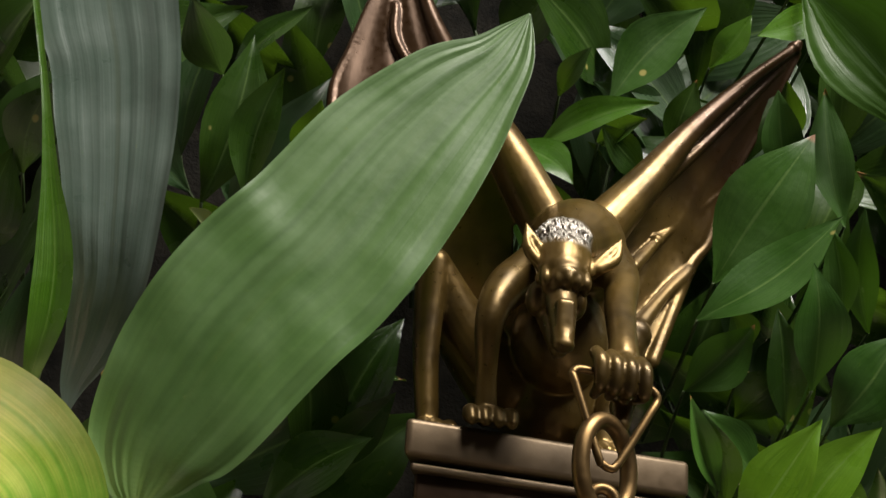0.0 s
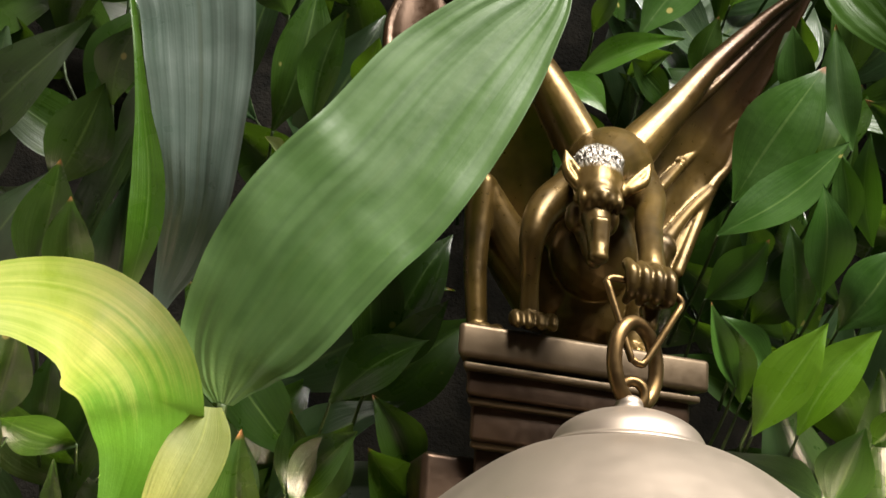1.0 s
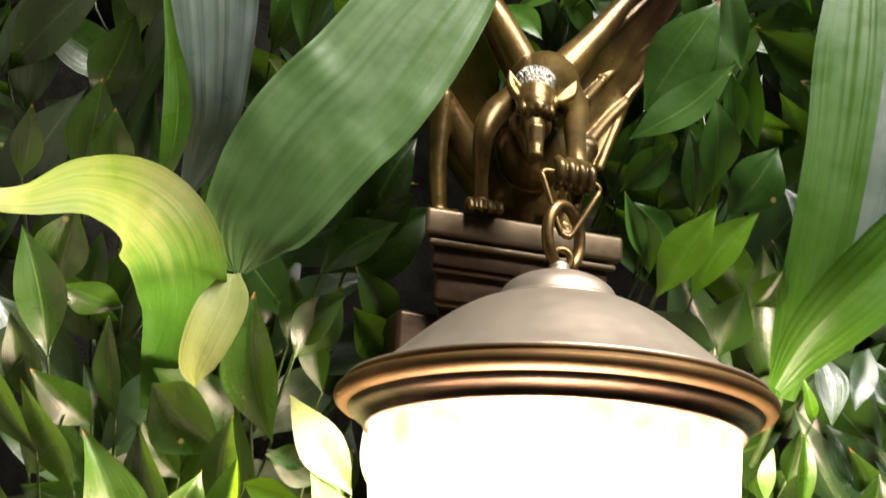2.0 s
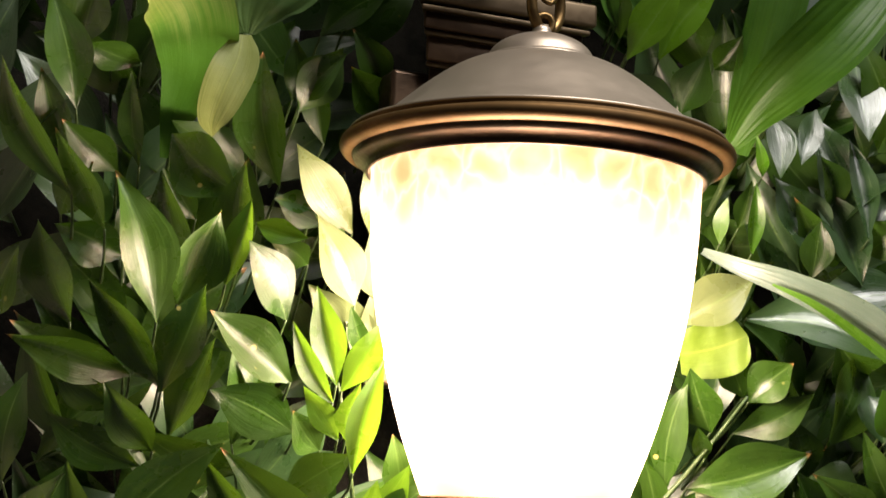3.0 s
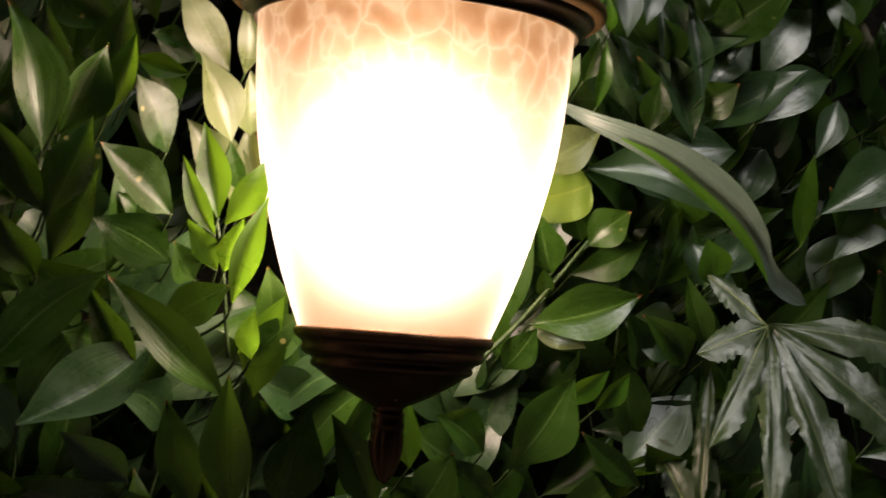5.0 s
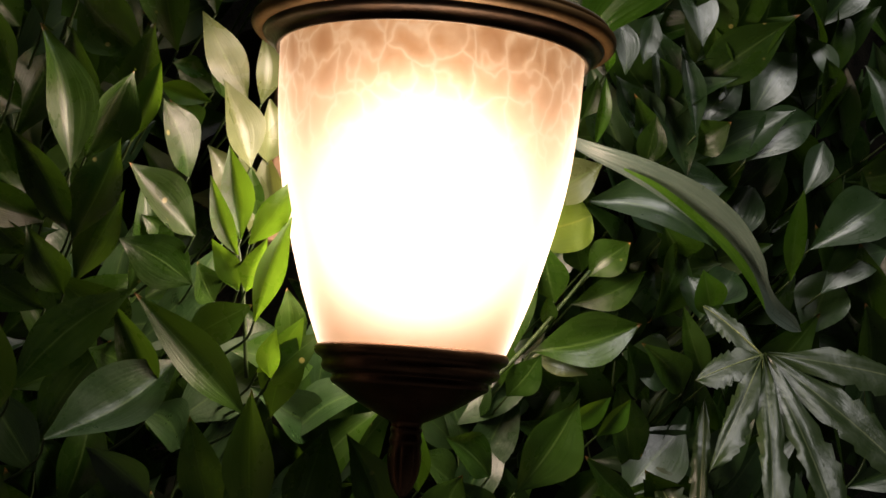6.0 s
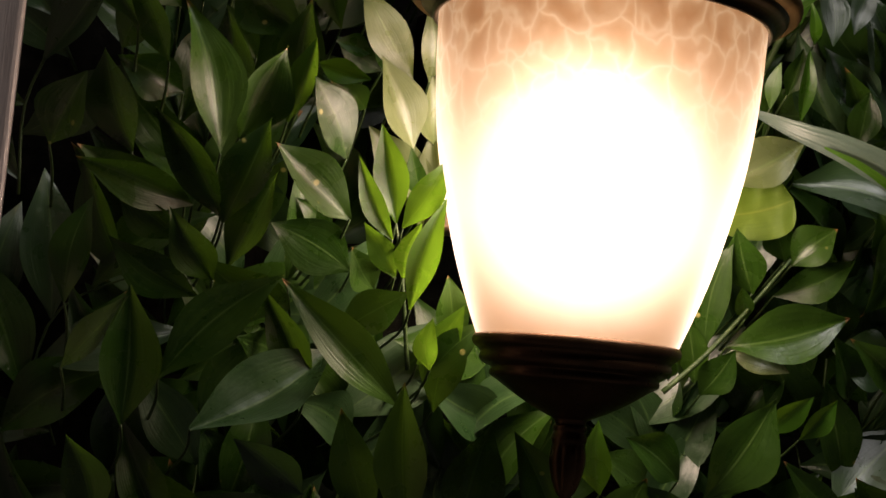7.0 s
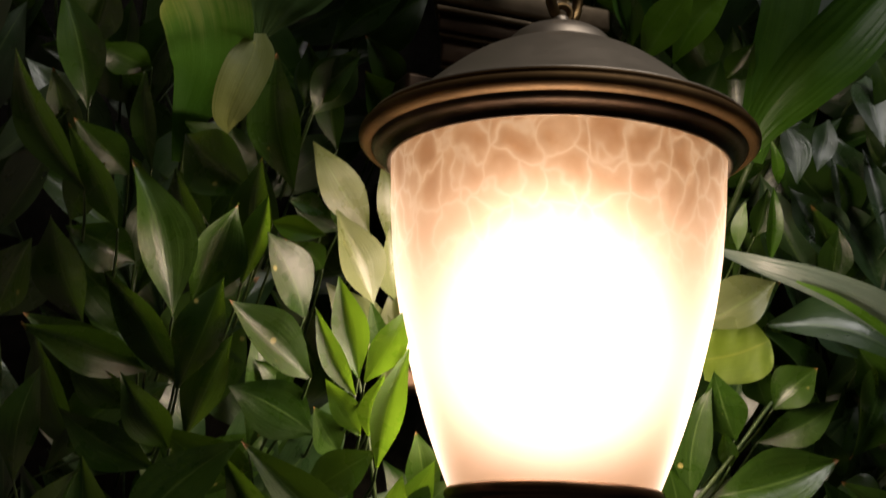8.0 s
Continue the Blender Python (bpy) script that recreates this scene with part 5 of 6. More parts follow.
leaf(plant, (0.124, 0.13, 0.455), (0.112, 0.107, 0.473), 0.0133, LEAF, -13, 0.0)
leaf(plant, (0.033, 0.127, 0.439), (0.046, 0.099, 0.439), 0.0130, LEAF, 0, 0.03)
leaf(plant, (0.054, 0.13, 0.429), (0.027, 0.103, 0.436), 0.0152, LEAF, -2, 0.06)
leaf(plant, (0.065, 0.126, 0.439), (0.072, 0.11, 0.468), 0.0157, LEAF, 15, 0.03)
leaf(plant, (0.08, 0.117, 0.479), (0.095, 0.104, 0.501), 0.0130, FRESH, -2, 0.05)
plant = thing("ruscus_sprig", (0, 0, 0), "bright green young leaves among dark ones", "plant", "sprigs of the planted wall")
stem(plant, [(0.1287, 0.17, 0.29), (0.1299, 0.137, 0.308), (0.131, 0.115, 0.32)])
stem(plant, [(0.0794, 0.17, 0.254), (0.0787, 0.125, 0.272), (0.078, 0.103, 0.284)])
stem(plant, [(0.0999, 0.17, 0.264), (0.1, 0.139, 0.282), (0.1, 0.117, 0.294)])
stem(plant, [(0.0738, 0.17, 0.301), (0.0729, 0.148, 0.319), (0.072, 0.126, 0.331)])
stem(plant, [(0.0943, 0.17, 0.292), (0.0942, 0.148, 0.31), (0.094, 0.126, 0.322)])
stem(plant, [(0.1101, 0.17, 0.288), (0.1106, 0.136, 0.306), (0.111, 0.114, 0.318)])
stem(plant, [(0.1026, 0.17, 0.324), (0.1028, 0.152, 0.342), (0.103, 0.13, 0.354)])
leaf(plant, (0.131, 0.115, 0.32), (0.155, 0.098, 0.358), 0.0309, SATIN, 11, 0.09)
leaf(plant, (0.078, 0.103, 0.284), (0.058, 0.078, 0.313), 0.0115, SATIN, 19, 0.03)
leaf(plant, (0.1, 0.117, 0.294), (0.072, 0.102, 0.316), 0.0184, SATIN, 20, 0.02)
leaf(plant, (0.072, 0.126, 0.331), (0.096, 0.108, 0.357), 0.0219, SATIN, 9, 0.01)
leaf(plant, (0.094, 0.126, 0.322), (0.112, 0.11, 0.339), 0.0197, LEAF, 8, 0.05)
leaf(plant, (0.111, 0.114, 0.318), (0.101, 0.095, 0.36), 0.0179, LEAF, 14, 0.06)
leaf(plant, (0.103, 0.13, 0.354), (0.084, 0.102, 0.361), 0.0174, LEAF, 5, 0.02)
plant = thing("ruscus_sprig", (0, 0, 0), "dark green glossy ruscus sprig with pointed leaves", "plant", "sprigs of the planted wall")
stem(plant, [(-0.1312, 0.17, 0.351), (-0.1316, 0.139, 0.369), (-0.132, 0.117, 0.381)])
stem(plant, [(-0.1163, 0.17, 0.351), (-0.1162, 0.127, 0.369), (-0.116, 0.105, 0.381)])
stem(plant, [(-0.1256, 0.17, 0.416), (-0.1258, 0.148, 0.434), (-0.126, 0.126, 0.446)])
stem(plant, [(-0.1293, 0.17, 0.414), (-0.1296, 0.148, 0.432), (-0.13, 0.126, 0.444)])
stem(plant, [(-0.1256, 0.17, 0.335), (-0.1258, 0.127, 0.353), (-0.126, 0.105, 0.365)])
stem(plant, [(-0.0949, 0.17, 0.381), (-0.094, 0.15, 0.399), (-0.093, 0.128, 0.411)])
leaf(plant, (-0.132, 0.117, 0.381), (-0.12, 0.095, 0.447), 0.0253, LEAF, 21, 0.08)
leaf(plant, (-0.116, 0.105, 0.381), (-0.107, 0.085, 0.429), 0.0179, LEAF, 0, 0.0)
leaf(plant, (-0.126, 0.126, 0.446), (-0.097, 0.109, 0.473), 0.0131, LEAF, -20, 0.04)
leaf(plant, (-0.13, 0.126, 0.444), (-0.147, 0.098, 0.463), 0.0200, BLUE, -13, 0.08)
leaf(plant, (-0.126, 0.105, 0.365), (-0.137, 0.078, 0.361), 0.0072, PALE, -12, 0.01)
leaf(plant, (-0.093, 0.128, 0.411), (-0.09, 0.1, 0.426), 0.0158, LEAF, 16, 0.08)
plant = thing("ruscus_sprig", (0, 0, 0), "dark green glossy ruscus sprig with pointed leaves", "plant", "sprigs of the planted wall")
stem(plant, [(-0.2003, 0.17, 0.261), (-0.2022, 0.122, 0.279), (-0.204, 0.1, 0.291)])
stem(plant, [(-0.218, 0.17, 0.315), (-0.2205, 0.148, 0.333), (-0.223, 0.126, 0.345)])
stem(plant, [(-0.1994, 0.17, 0.358), (-0.2012, 0.15, 0.376), (-0.203, 0.128, 0.388)])
stem(plant, [(-0.2199, 0.17, 0.269), (-0.2224, 0.147, 0.287), (-0.225, 0.125, 0.299)])
stem(plant, [(-0.1111, 0.17, 0.187), (-0.1096, 0.124, 0.205), (-0.108, 0.102, 0.217)])
stem(plant, [(-0.1138, 0.17, 0.19), (-0.1124, 0.136, 0.208), (-0.111, 0.114, 0.22)])
stem(plant, [(-0.099, 0.17, 0.233), (-0.097, 0.147, 0.251), (-0.095, 0.125, 0.263)])
stem(plant, [(-0.0822, 0.17, 0.251), (-0.0796, 0.149, 0.269), (-0.077, 0.127, 0.281)])
stem(plant, [(-0.0646, 0.17, 0.2), (-0.0613, 0.148, 0.218), (-0.058, 0.126, 0.23)])
stem(plant, [(-0.2087, 0.17, 0.204), (-0.2108, 0.147, 0.222), (-0.213, 0.125, 0.234)])
leaf(plant, (-0.204, 0.1, 0.291), (-0.211, 0.076, 0.323), 0.0199, LEAF, 9, 0.07)
leaf(plant, (-0.223, 0.126, 0.345), (-0.206, 0.106, 0.388), 0.0294, LEAF, 20, 0.07)
leaf(plant, (-0.203, 0.128, 0.388), (-0.194, 0.105, 0.419), 0.0217, LEAF, -4, 0.09)
leaf(plant, (-0.225, 0.125, 0.299), (-0.219, 0.102, 0.349), 0.0264, LEAF, 10, 0.06)
leaf(plant, (-0.108, 0.102, 0.217), (-0.088, 0.076, 0.24), 0.0231, LEAF, -15, 0.09)
leaf(plant, (-0.111, 0.114, 0.22), (-0.113, 0.101, 0.252), 0.0146, LEAF, 11, 0.02)
leaf(plant, (-0.095, 0.125, 0.263), (-0.057, 0.108, 0.291), 0.0243, LEAF, -11, 0.03)
leaf(plant, (-0.077, 0.127, 0.281), (-0.05, 0.106, 0.309), 0.0164, LEAF, 16, 0.01)
leaf(plant, (-0.058, 0.126, 0.23), (-0.079, 0.111, 0.265), 0.0199, LEAF, 14, 0.08)
leaf(plant, (-0.213, 0.125, 0.234), (-0.211, 0.11, 0.268), 0.0161, LEAF, -11, 0.04)
plant = thing("ruscus_sprig", (0, 0, 0), "dark green glossy ruscus sprig with pointed leaves", "plant", "sprigs of the planted wall")
stem(plant, [(-0.1207, 0.17, 0.137), (-0.1188, 0.122, 0.155), (-0.117, 0.1, 0.167)])
stem(plant, [(-0.1132, 0.17, 0.18), (-0.1111, 0.121, 0.198), (-0.109, 0.099, 0.21)])
stem(plant, [(-0.0965, 0.17, 0.167), (-0.0938, 0.138, 0.185), (-0.091, 0.116, 0.197)])
stem(plant, [(-0.1923, 0.17, 0.141), (-0.1931, 0.125, 0.159), (-0.194, 0.103, 0.171)])
stem(plant, [(-0.1356, 0.17, 0.143), (-0.1343, 0.139, 0.161), (-0.133, 0.117, 0.173)])
stem(plant, [(-0.2025, 0.17, 0.139), (-0.2037, 0.136, 0.157), (-0.205, 0.114, 0.169)])
stem(plant, [(-0.2258, 0.17, 0.169), (-0.2279, 0.122, 0.187), (-0.23, 0.1, 0.199)])
stem(plant, [(-0.2267, 0.17, 0.145), (-0.2288, 0.138, 0.163), (-0.231, 0.116, 0.175)])
stem(plant, [(-0.2258, 0.17, 0.208), (-0.2279, 0.135, 0.226), (-0.23, 0.113, 0.238)])
stem(plant, [(-0.1951, 0.17, 0.202), (-0.196, 0.138, 0.22), (-0.197, 0.116, 0.232)])
stem(plant, [(-0.2286, 0.17, 0.115), (-0.2308, 0.15, 0.133), (-0.233, 0.128, 0.145)])
stem(plant, [(-0.1951, 0.17, 0.095), (-0.196, 0.152, 0.113), (-0.197, 0.13, 0.125)])
stem(plant, [(-0.1607, 0.17, 0.117), (-0.1604, 0.139, 0.135), (-0.16, 0.117, 0.147)])
stem(plant, [(-0.1272, 0.17, 0.099), (-0.1256, 0.14, 0.117), (-0.124, 0.118, 0.129)])
stem(plant, [(-0.0937, 0.17, 0.12), (-0.0908, 0.138, 0.138), (-0.088, 0.116, 0.15)])
stem(plant, [(-0.0621, 0.17, 0.194), (-0.058, 0.149, 0.212), (-0.054, 0.127, 0.224)])
stem(plant, [(-0.2007, 0.17, 0.275), (-0.2018, 0.14, 0.293), (-0.203, 0.118, 0.305)])
stem(plant, [(-0.249, 0.17, 0.268), (-0.252, 0.15, 0.286), (-0.255, 0.128, 0.298)])
leaf(plant, (-0.117, 0.1, 0.167), (-0.133, 0.085, 0.238), 0.0297, LEAF, -16, 0.1)
leaf(plant, (-0.109, 0.099, 0.21), (-0.09, 0.078, 0.244), 0.0251, LEAF, 21, 0.03)
leaf(plant, (-0.091, 0.116, 0.197), (-0.099, 0.098, 0.238), 0.0154, LEAF, -6, 0.02)
leaf(plant, (-0.194, 0.103, 0.171), (-0.203, 0.082, 0.218), 0.0139, LEAF, -15, 0.02)
leaf(plant, (-0.133, 0.117, 0.173), (-0.178, 0.096, 0.197), 0.0277, LEAF, 21, 0.07)
leaf(plant, (-0.205, 0.114, 0.169), (-0.237, 0.088, 0.189), 0.0217, LEAF, -3, 0.03)
leaf(plant, (-0.23, 0.1, 0.199), (-0.249, 0.082, 0.259), 0.0245, LEAF, 18, 0.05)
leaf(plant, (-0.231, 0.116, 0.175), (-0.25, 0.094, 0.218), 0.0181, LEAF, -3, 0.01)
leaf(plant, (-0.23, 0.113, 0.238), (-0.223, 0.09, 0.274), 0.0284, LEAF, -1, 0.02)
leaf(plant, (-0.197, 0.116, 0.232), (-0.229, 0.094, 0.235), 0.0220, LEAF, -40, 0.04)
leaf(plant, (-0.233, 0.128, 0.145), (-0.218, 0.102, 0.171), 0.0243, LEAF, -11, 0.09)
leaf(plant, (-0.197, 0.13, 0.125), (-0.236, 0.111, 0.137), 0.0266, LEAF, -14, 0.02)
leaf(plant, (-0.16, 0.117, 0.147), (-0.181, 0.103, 0.172), 0.0184, LEAF, -14, 0.08)
leaf(plant, (-0.124, 0.118, 0.129), (-0.135, 0.102, 0.182), 0.0165, LEAF, -22, 0.03)
leaf(plant, (-0.088, 0.116, 0.15), (-0.119, 0.099, 0.162), 0.0155, LEAF, -3, 0.02)
leaf(plant, (-0.054, 0.127, 0.224), (-0.08, 0.101, 0.24), 0.0233, LEAF, 0, 0.01)
leaf(plant, (-0.203, 0.118, 0.305), (-0.213, 0.105, 0.334), 0.0209, LEAF, -12, 0.04)
leaf(plant, (-0.255, 0.128, 0.298), (-0.253, 0.106, 0.331), 0.0181, LEAF, -2, 0.06)
plant = thing("ruscus_sprig", (0, 0, 0), "dark glossy ribbed leaves catching white light", "plant", "sprigs of the planted wall")
stem(plant, [(0.2292, 0.17, 0.156), (0.2266, 0.139, 0.174), (0.224, 0.117, 0.186)])
stem(plant, [(0.258, 0.17, 0.146), (0.2565, 0.139, 0.164), (0.255, 0.117, 0.176)])
stem(plant, [(0.298, 0.17, 0.162), (0.298, 0.138, 0.18), (0.298, 0.116, 0.192)])
stem(plant, [(0.2533, 0.17, 0.194), (0.2517, 0.135, 0.212), (0.25, 0.113, 0.224)])
stem(plant, [(0.2887, 0.17, 0.129), (0.2884, 0.127, 0.147), (0.288, 0.105, 0.159)])
stem(plant, [(0.3435, 0.17, 0.114), (0.3452, 0.138, 0.132), (0.347, 0.116, 0.144)])
stem(plant, [(0.4012, 0.17, 0.16), (0.4051, 0.124, 0.178), (0.409, 0.102, 0.19)])
stem(plant, [(0.3631, 0.17, 0.197), (0.3656, 0.135, 0.215), (0.368, 0.113, 0.227)])
stem(plant, [(0.3259, 0.17, 0.05), (0.327, 0.125, 0.068), (0.328, 0.103, 0.08)])
stem(plant, [(0.2915, 0.17, 0.07), (0.2912, 0.152, 0.088), (0.291, 0.13, 0.1)])
stem(plant, [(0.3501, 0.17, 0.076), (0.352, 0.138, 0.094), (0.354, 0.116, 0.106)])
stem(plant, [(0.3594, 0.17, 0.046), (0.3617, 0.136, 0.064), (0.364, 0.114, 0.076)])
stem(plant, [(0.2589, 0.17, 0.017), (0.2574, 0.125, 0.035), (0.256, 0.103, 0.047)])
stem(plant, [(0.258, 0.17, 0.024), (0.2565, 0.125, 0.042), (0.255, 0.103, 0.054)])
stem(plant, [(0.2394, 0.17, 0.072), (0.2372, 0.14, 0.09), (0.235, 0.118, 0.102)])
stem(plant, [(0.3575, 0.17, 0.015), (0.3598, 0.151, 0.033), (0.362, 0.129, 0.045)])
stem(plant, [(0.2245, 0.17, -0.104), (0.2218, 0.151, -0.086), (0.219, 0.129, -0.074)])
stem(plant, [(0.258, 0.17, -0.024), (0.2565, 0.149, -0.006), (0.255, 0.127, 0.006)])
leaf(plant, (0.224, 0.117, 0.186), (0.225, 0.132, 0.235), 0.0143, BLUE, 12, 0.0)
leaf(plant, (0.255, 0.117, 0.176), (0.302, 0.132, 0.219), 0.0282, BLUE, -17, 0.07)
leaf(plant, (0.298, 0.116, 0.192), (0.346, 0.131, 0.249), 0.0322, BLUE, -13, 0.09)
leaf(plant, (0.25, 0.113, 0.224), (0.305, 0.126, 0.257), 0.0292, BLUE, -20, 0.03)
leaf(plant, (0.288, 0.105, 0.159), (0.36, 0.12, 0.201), 0.0322, BLUE, -17, 0.04)
leaf(plant, (0.347, 0.116, 0.144), (0.374, 0.131, 0.189), 0.0215, BLUE, -7, 0.04)
leaf(plant, (0.409, 0.102, 0.19), (0.398, 0.117, 0.246), 0.0260, BLUE, 10, 0.03)
leaf(plant, (0.368, 0.113, 0.227), (0.351, 0.126, 0.261), 0.0198, BLUE, 14, 0.08)
leaf(plant, (0.328, 0.103, 0.08), (0.32, 0.081, 0.14), 0.0171, FRESH, 8, 0.05)
leaf(plant, (0.291, 0.13, 0.1), (0.325, 0.145, 0.152), 0.0346, BLUE, -9, 0.09)
leaf(plant, (0.354, 0.116, 0.106), (0.434, 0.131, 0.155), 0.0428, BLUE, -26, 0.09)
leaf(plant, (0.364, 0.114, 0.076), (0.436, 0.129, 0.115), 0.0296, BLUE, -30, 0.09)
leaf(plant, (0.256, 0.103, 0.047), (0.253, 0.117, 0.077), 0.0364, BLUE, 18, 0.07)
leaf(plant, (0.255, 0.103, 0.054), (0.291, 0.116, 0.084), 0.0290, BLUE, -19, 0.08)
leaf(plant, (0.235, 0.118, 0.102), (0.206, 0.13, 0.133), 0.0359, BLUE, 31, 0.01)
leaf(plant, (0.362, 0.129, 0.045), (0.394, 0.144, 0.099), 0.0402, BLUE, -18, 0.1)
leaf(plant, (0.219, 0.129, -0.074), (0.276, 0.144, -0.023), 0.0463, BLUE, -24, 0.03)
leaf(plant, (0.255, 0.127, 0.006), (0.216, 0.134, 0.022), 0.0488, BLUE, 38, 0.08)
plant = thing("aspidistra_leaf", (0, 0, 0), "broad dark green aspidistra leaf crossing before the gargoyle", "plant")
ribbon(plant, [(-0.1412, 0.094, 0.2497, 0.0089, 0), (-0.1407, 0.09, 0.26, 0.0338, 0), (-0.1376, 0.085, 0.2724, 0.0522, 0), (-0.1282, 0.078, 0.2896, 0.065, 0), (-0.1174, 0.072, 0.3088, 0.0708, 0), (-0.1031, 0.068, 0.3286, 0.0737, 0), (-0.0888, 0.066, 0.3452, 0.0731, 0), (-0.0762, 0.065, 0.3646, 0.071, 0), (-0.0597, 0.064, 0.391, 0.0656, 0), (-0.0415, 0.063, 0.4158, 0.0504, 0), (-0.027, 0.062, 0.4332, 0.0308, 0), (-0.0197, 0.062, 0.4467, 0.0155, 0), (-0.0149, 0.062, 0.4574, 0.0007, 0)], BLADE, 0.10, wave=0.015)
stem(plant, [(-0.1412, 0.25, 0.1897), (-0.1412, 0.144, 0.2147), (-0.1412, 0.094, 0.2497)], 0.003, 0.002)
plant = thing("aspidistra_leaf", (0, 0, 0), "upright grey-green aspidistra leaf with silvery sheen", "plant")
ribbon(plant, [(-0.1702, 0.1, 0.2843, 0.0016, 0), (-0.1693, 0.098, 0.2945, 0.0102, 0), (-0.1645, 0.09, 0.3098, 0.0215, 0), (-0.1618, 0.08, 0.3284, 0.0285, 0), (-0.163, 0.074, 0.348, 0.0348, 0), (-0.1646, 0.072, 0.3696, 0.0409, 0), (-0.1673, 0.072, 0.3925, 0.0465, 0), (-0.171, 0.072, 0.4159, 0.0497, 0), (-0.1775, 0.074, 0.4406, 0.0549, 0), (-0.1873, 0.08, 0.4893, 0.056, 0), (-0.1994, 0.086, 0.5467, 0.0349, 0), (-0.207, 0.09, 0.5835, 0.001, 0)], GREY_BLADE, 0.1)
stem(plant, [(-0.1702, 0.25, 0.2243), (-0.1702, 0.15, 0.2493), (-0.1702, 0.1, 0.2843)], 0.003, 0.002)
plant = thing("aspidistra_leaf", (0, 0, 0), "narrow bright green leaf edge beside grey blade", "plant")
ribbon(plant, [(-0.1855, 0.09, 0.2815, 0.0008, 0), (-0.1826, 0.078, 0.2948, 0.0083, 0), (-0.1804, 0.072, 0.3099, 0.0139, 0), (-0.1807, 0.07, 0.3262, 0.0144, 0), (-0.1832, 0.069, 0.3429, 0.0117, 0), (-0.1878, 0.069, 0.3645, 0.0061, 0), (-0.1948, 0.069, 0.3981, 0.0029, 0), (-0.2036, 0.071, 0.434, 0.0026, 0), (-0.2114, 0.074, 0.4647, 0.0017, 0), (-0.2165, 0.076, 0.4859, 0.0004, 0)], FRESH, 0.2)
stem(plant, [(-0.1855, 0.25, 0.2215), (-0.1855, 0.14, 0.2465), (-0.1855, 0.09, 0.2815)], 0.003, 0.002)
plant = thing("variegated_leaf", (0, 0, 0), "arching yellow variegated leaf with green base", "plant")
ribbon(plant, [(-0.1762, 0.115, 0.1794, 0.0126, 0), (-0.1755, 0.105, 0.2018, 0.019, 5), (-0.1688, 0.088, 0.2266, 0.0407, 5), (-0.1753, 0.06, 0.2474, 0.0476, 0), (-0.1949, 0.02, 0.2544, 0.044, -5), (-0.219, -0.02, 0.2475, 0.0271, -15), (-0.241, -0.045, 0.2321, 0.0131, -30), (-0.2592, -0.06, 0.2252, 0.0085, -40), (-0.2795, -0.06, 0.2245, 0.0009, -40)], YELLOW, 0.12)
stem(plant, [(-0.1762, 0.25, 0.1339), (-0.1762, 0.16, 0.1539), (-0.1762, 0.115, 0.1839)], 0.003, 0.002)
plant = thing("variegated_leaf", (0, 0, 0), "small curled yellow leaf", "plant")
ribbon(plant, [(-0.1466, 0.07, 0.2418, 0.0094, 0), (-0.1487, 0.065, 0.2269, 0.0236, 0), (-0.1554, 0.0625, 0.2078, 0.0242, 0), (-0.1599, 0.065, 0.1924, 0.0166, 0), (-0.1592, 0.0675, 0.1834, 0.0009, 0)], CREAM, 0.1)
stem(plant, [(-0.147, 0.25, 0.190), (-0.147, 0.14, 0.215), (-0.1466, 0.071, 0.2410)], 0.002, 0.0012)
plant = thing("aspidistra_leaf", (0, 0, 0), "bright green upright blade leaf", "plant")
ribbon(plant, [(0.16, 0.11, 0.216, 0.0141, 0), (0.166, 0.1, 0.254, 0.0282, 0), (0.174, 0.085, 0.305, 0.0346, 0), (0.183, 0.08, 0.36, 0.0368, 0), (0.191, 0.08, 0.418, 0.0395, 0), (0.201, 0.085, 0.481, 0.0247, 0), (0.206, 0.09, 0.507, 0.0012, 0)], LEANING, 0.12)
stem(plant, [(0.16, 0.25, 0.156), (0.16, 0.16, 0.181), (0.16, 0.11, 0.216)], 0.003, 0.002)
plant = thing("aspidistra_leaf", (0, 0, 0), "grey upright blade leaf behind a green one", "plant")
ribbon(plant, [(0.189, 0.12, 0.251, 0.0161, 0), (0.206, 0.115, 0.304, 0.0322, 0), (0.22, 0.11, 0.362, 0.0283, 0), (0.227, 0.11, 0.422, 0.0242, 0), (0.23, 0.11, 0.468, 0.0012, 0)], GREY_BLADE, 0.12)
stem(plant, [(0.189, 0.25, 0.191), (0.189, 0.17, 0.216), (0.189, 0.12, 0.251)], 0.003, 0.002)
plant = thing("aspidistra_leaf", (0, 0, 0), "leaning green blade leaf beside the lantern roof", "plant")
ribbon(plant, [(0.1522, 0.1, 0.2187, 0.0098, 0), (0.1589, 0.082, 0.2365, 0.0252, 0), (0.1719, 0.062, 0.2545, 0.0376, 0), (0.1913, 0.052, 0.275, 0.0421, 0), (0.2152, 0.05, 0.3026, 0.0361, 0), (0.2389, 0.05, 0.3312, 0.0215, 0), (0.2614, 0.05, 0.3569, 0.0007, 0)], LEANING, 0.55)
stem(plant, [(0.129, 0.25, 0.125), (0.129, 0.15, 0.15), (0.129, 0.1, 0.185)], 0.003, 0.002)
plant = thing("aspidistra_leaf", (0, 0, 0), "long drooping folded leaf tip beside the lantern", "plant")
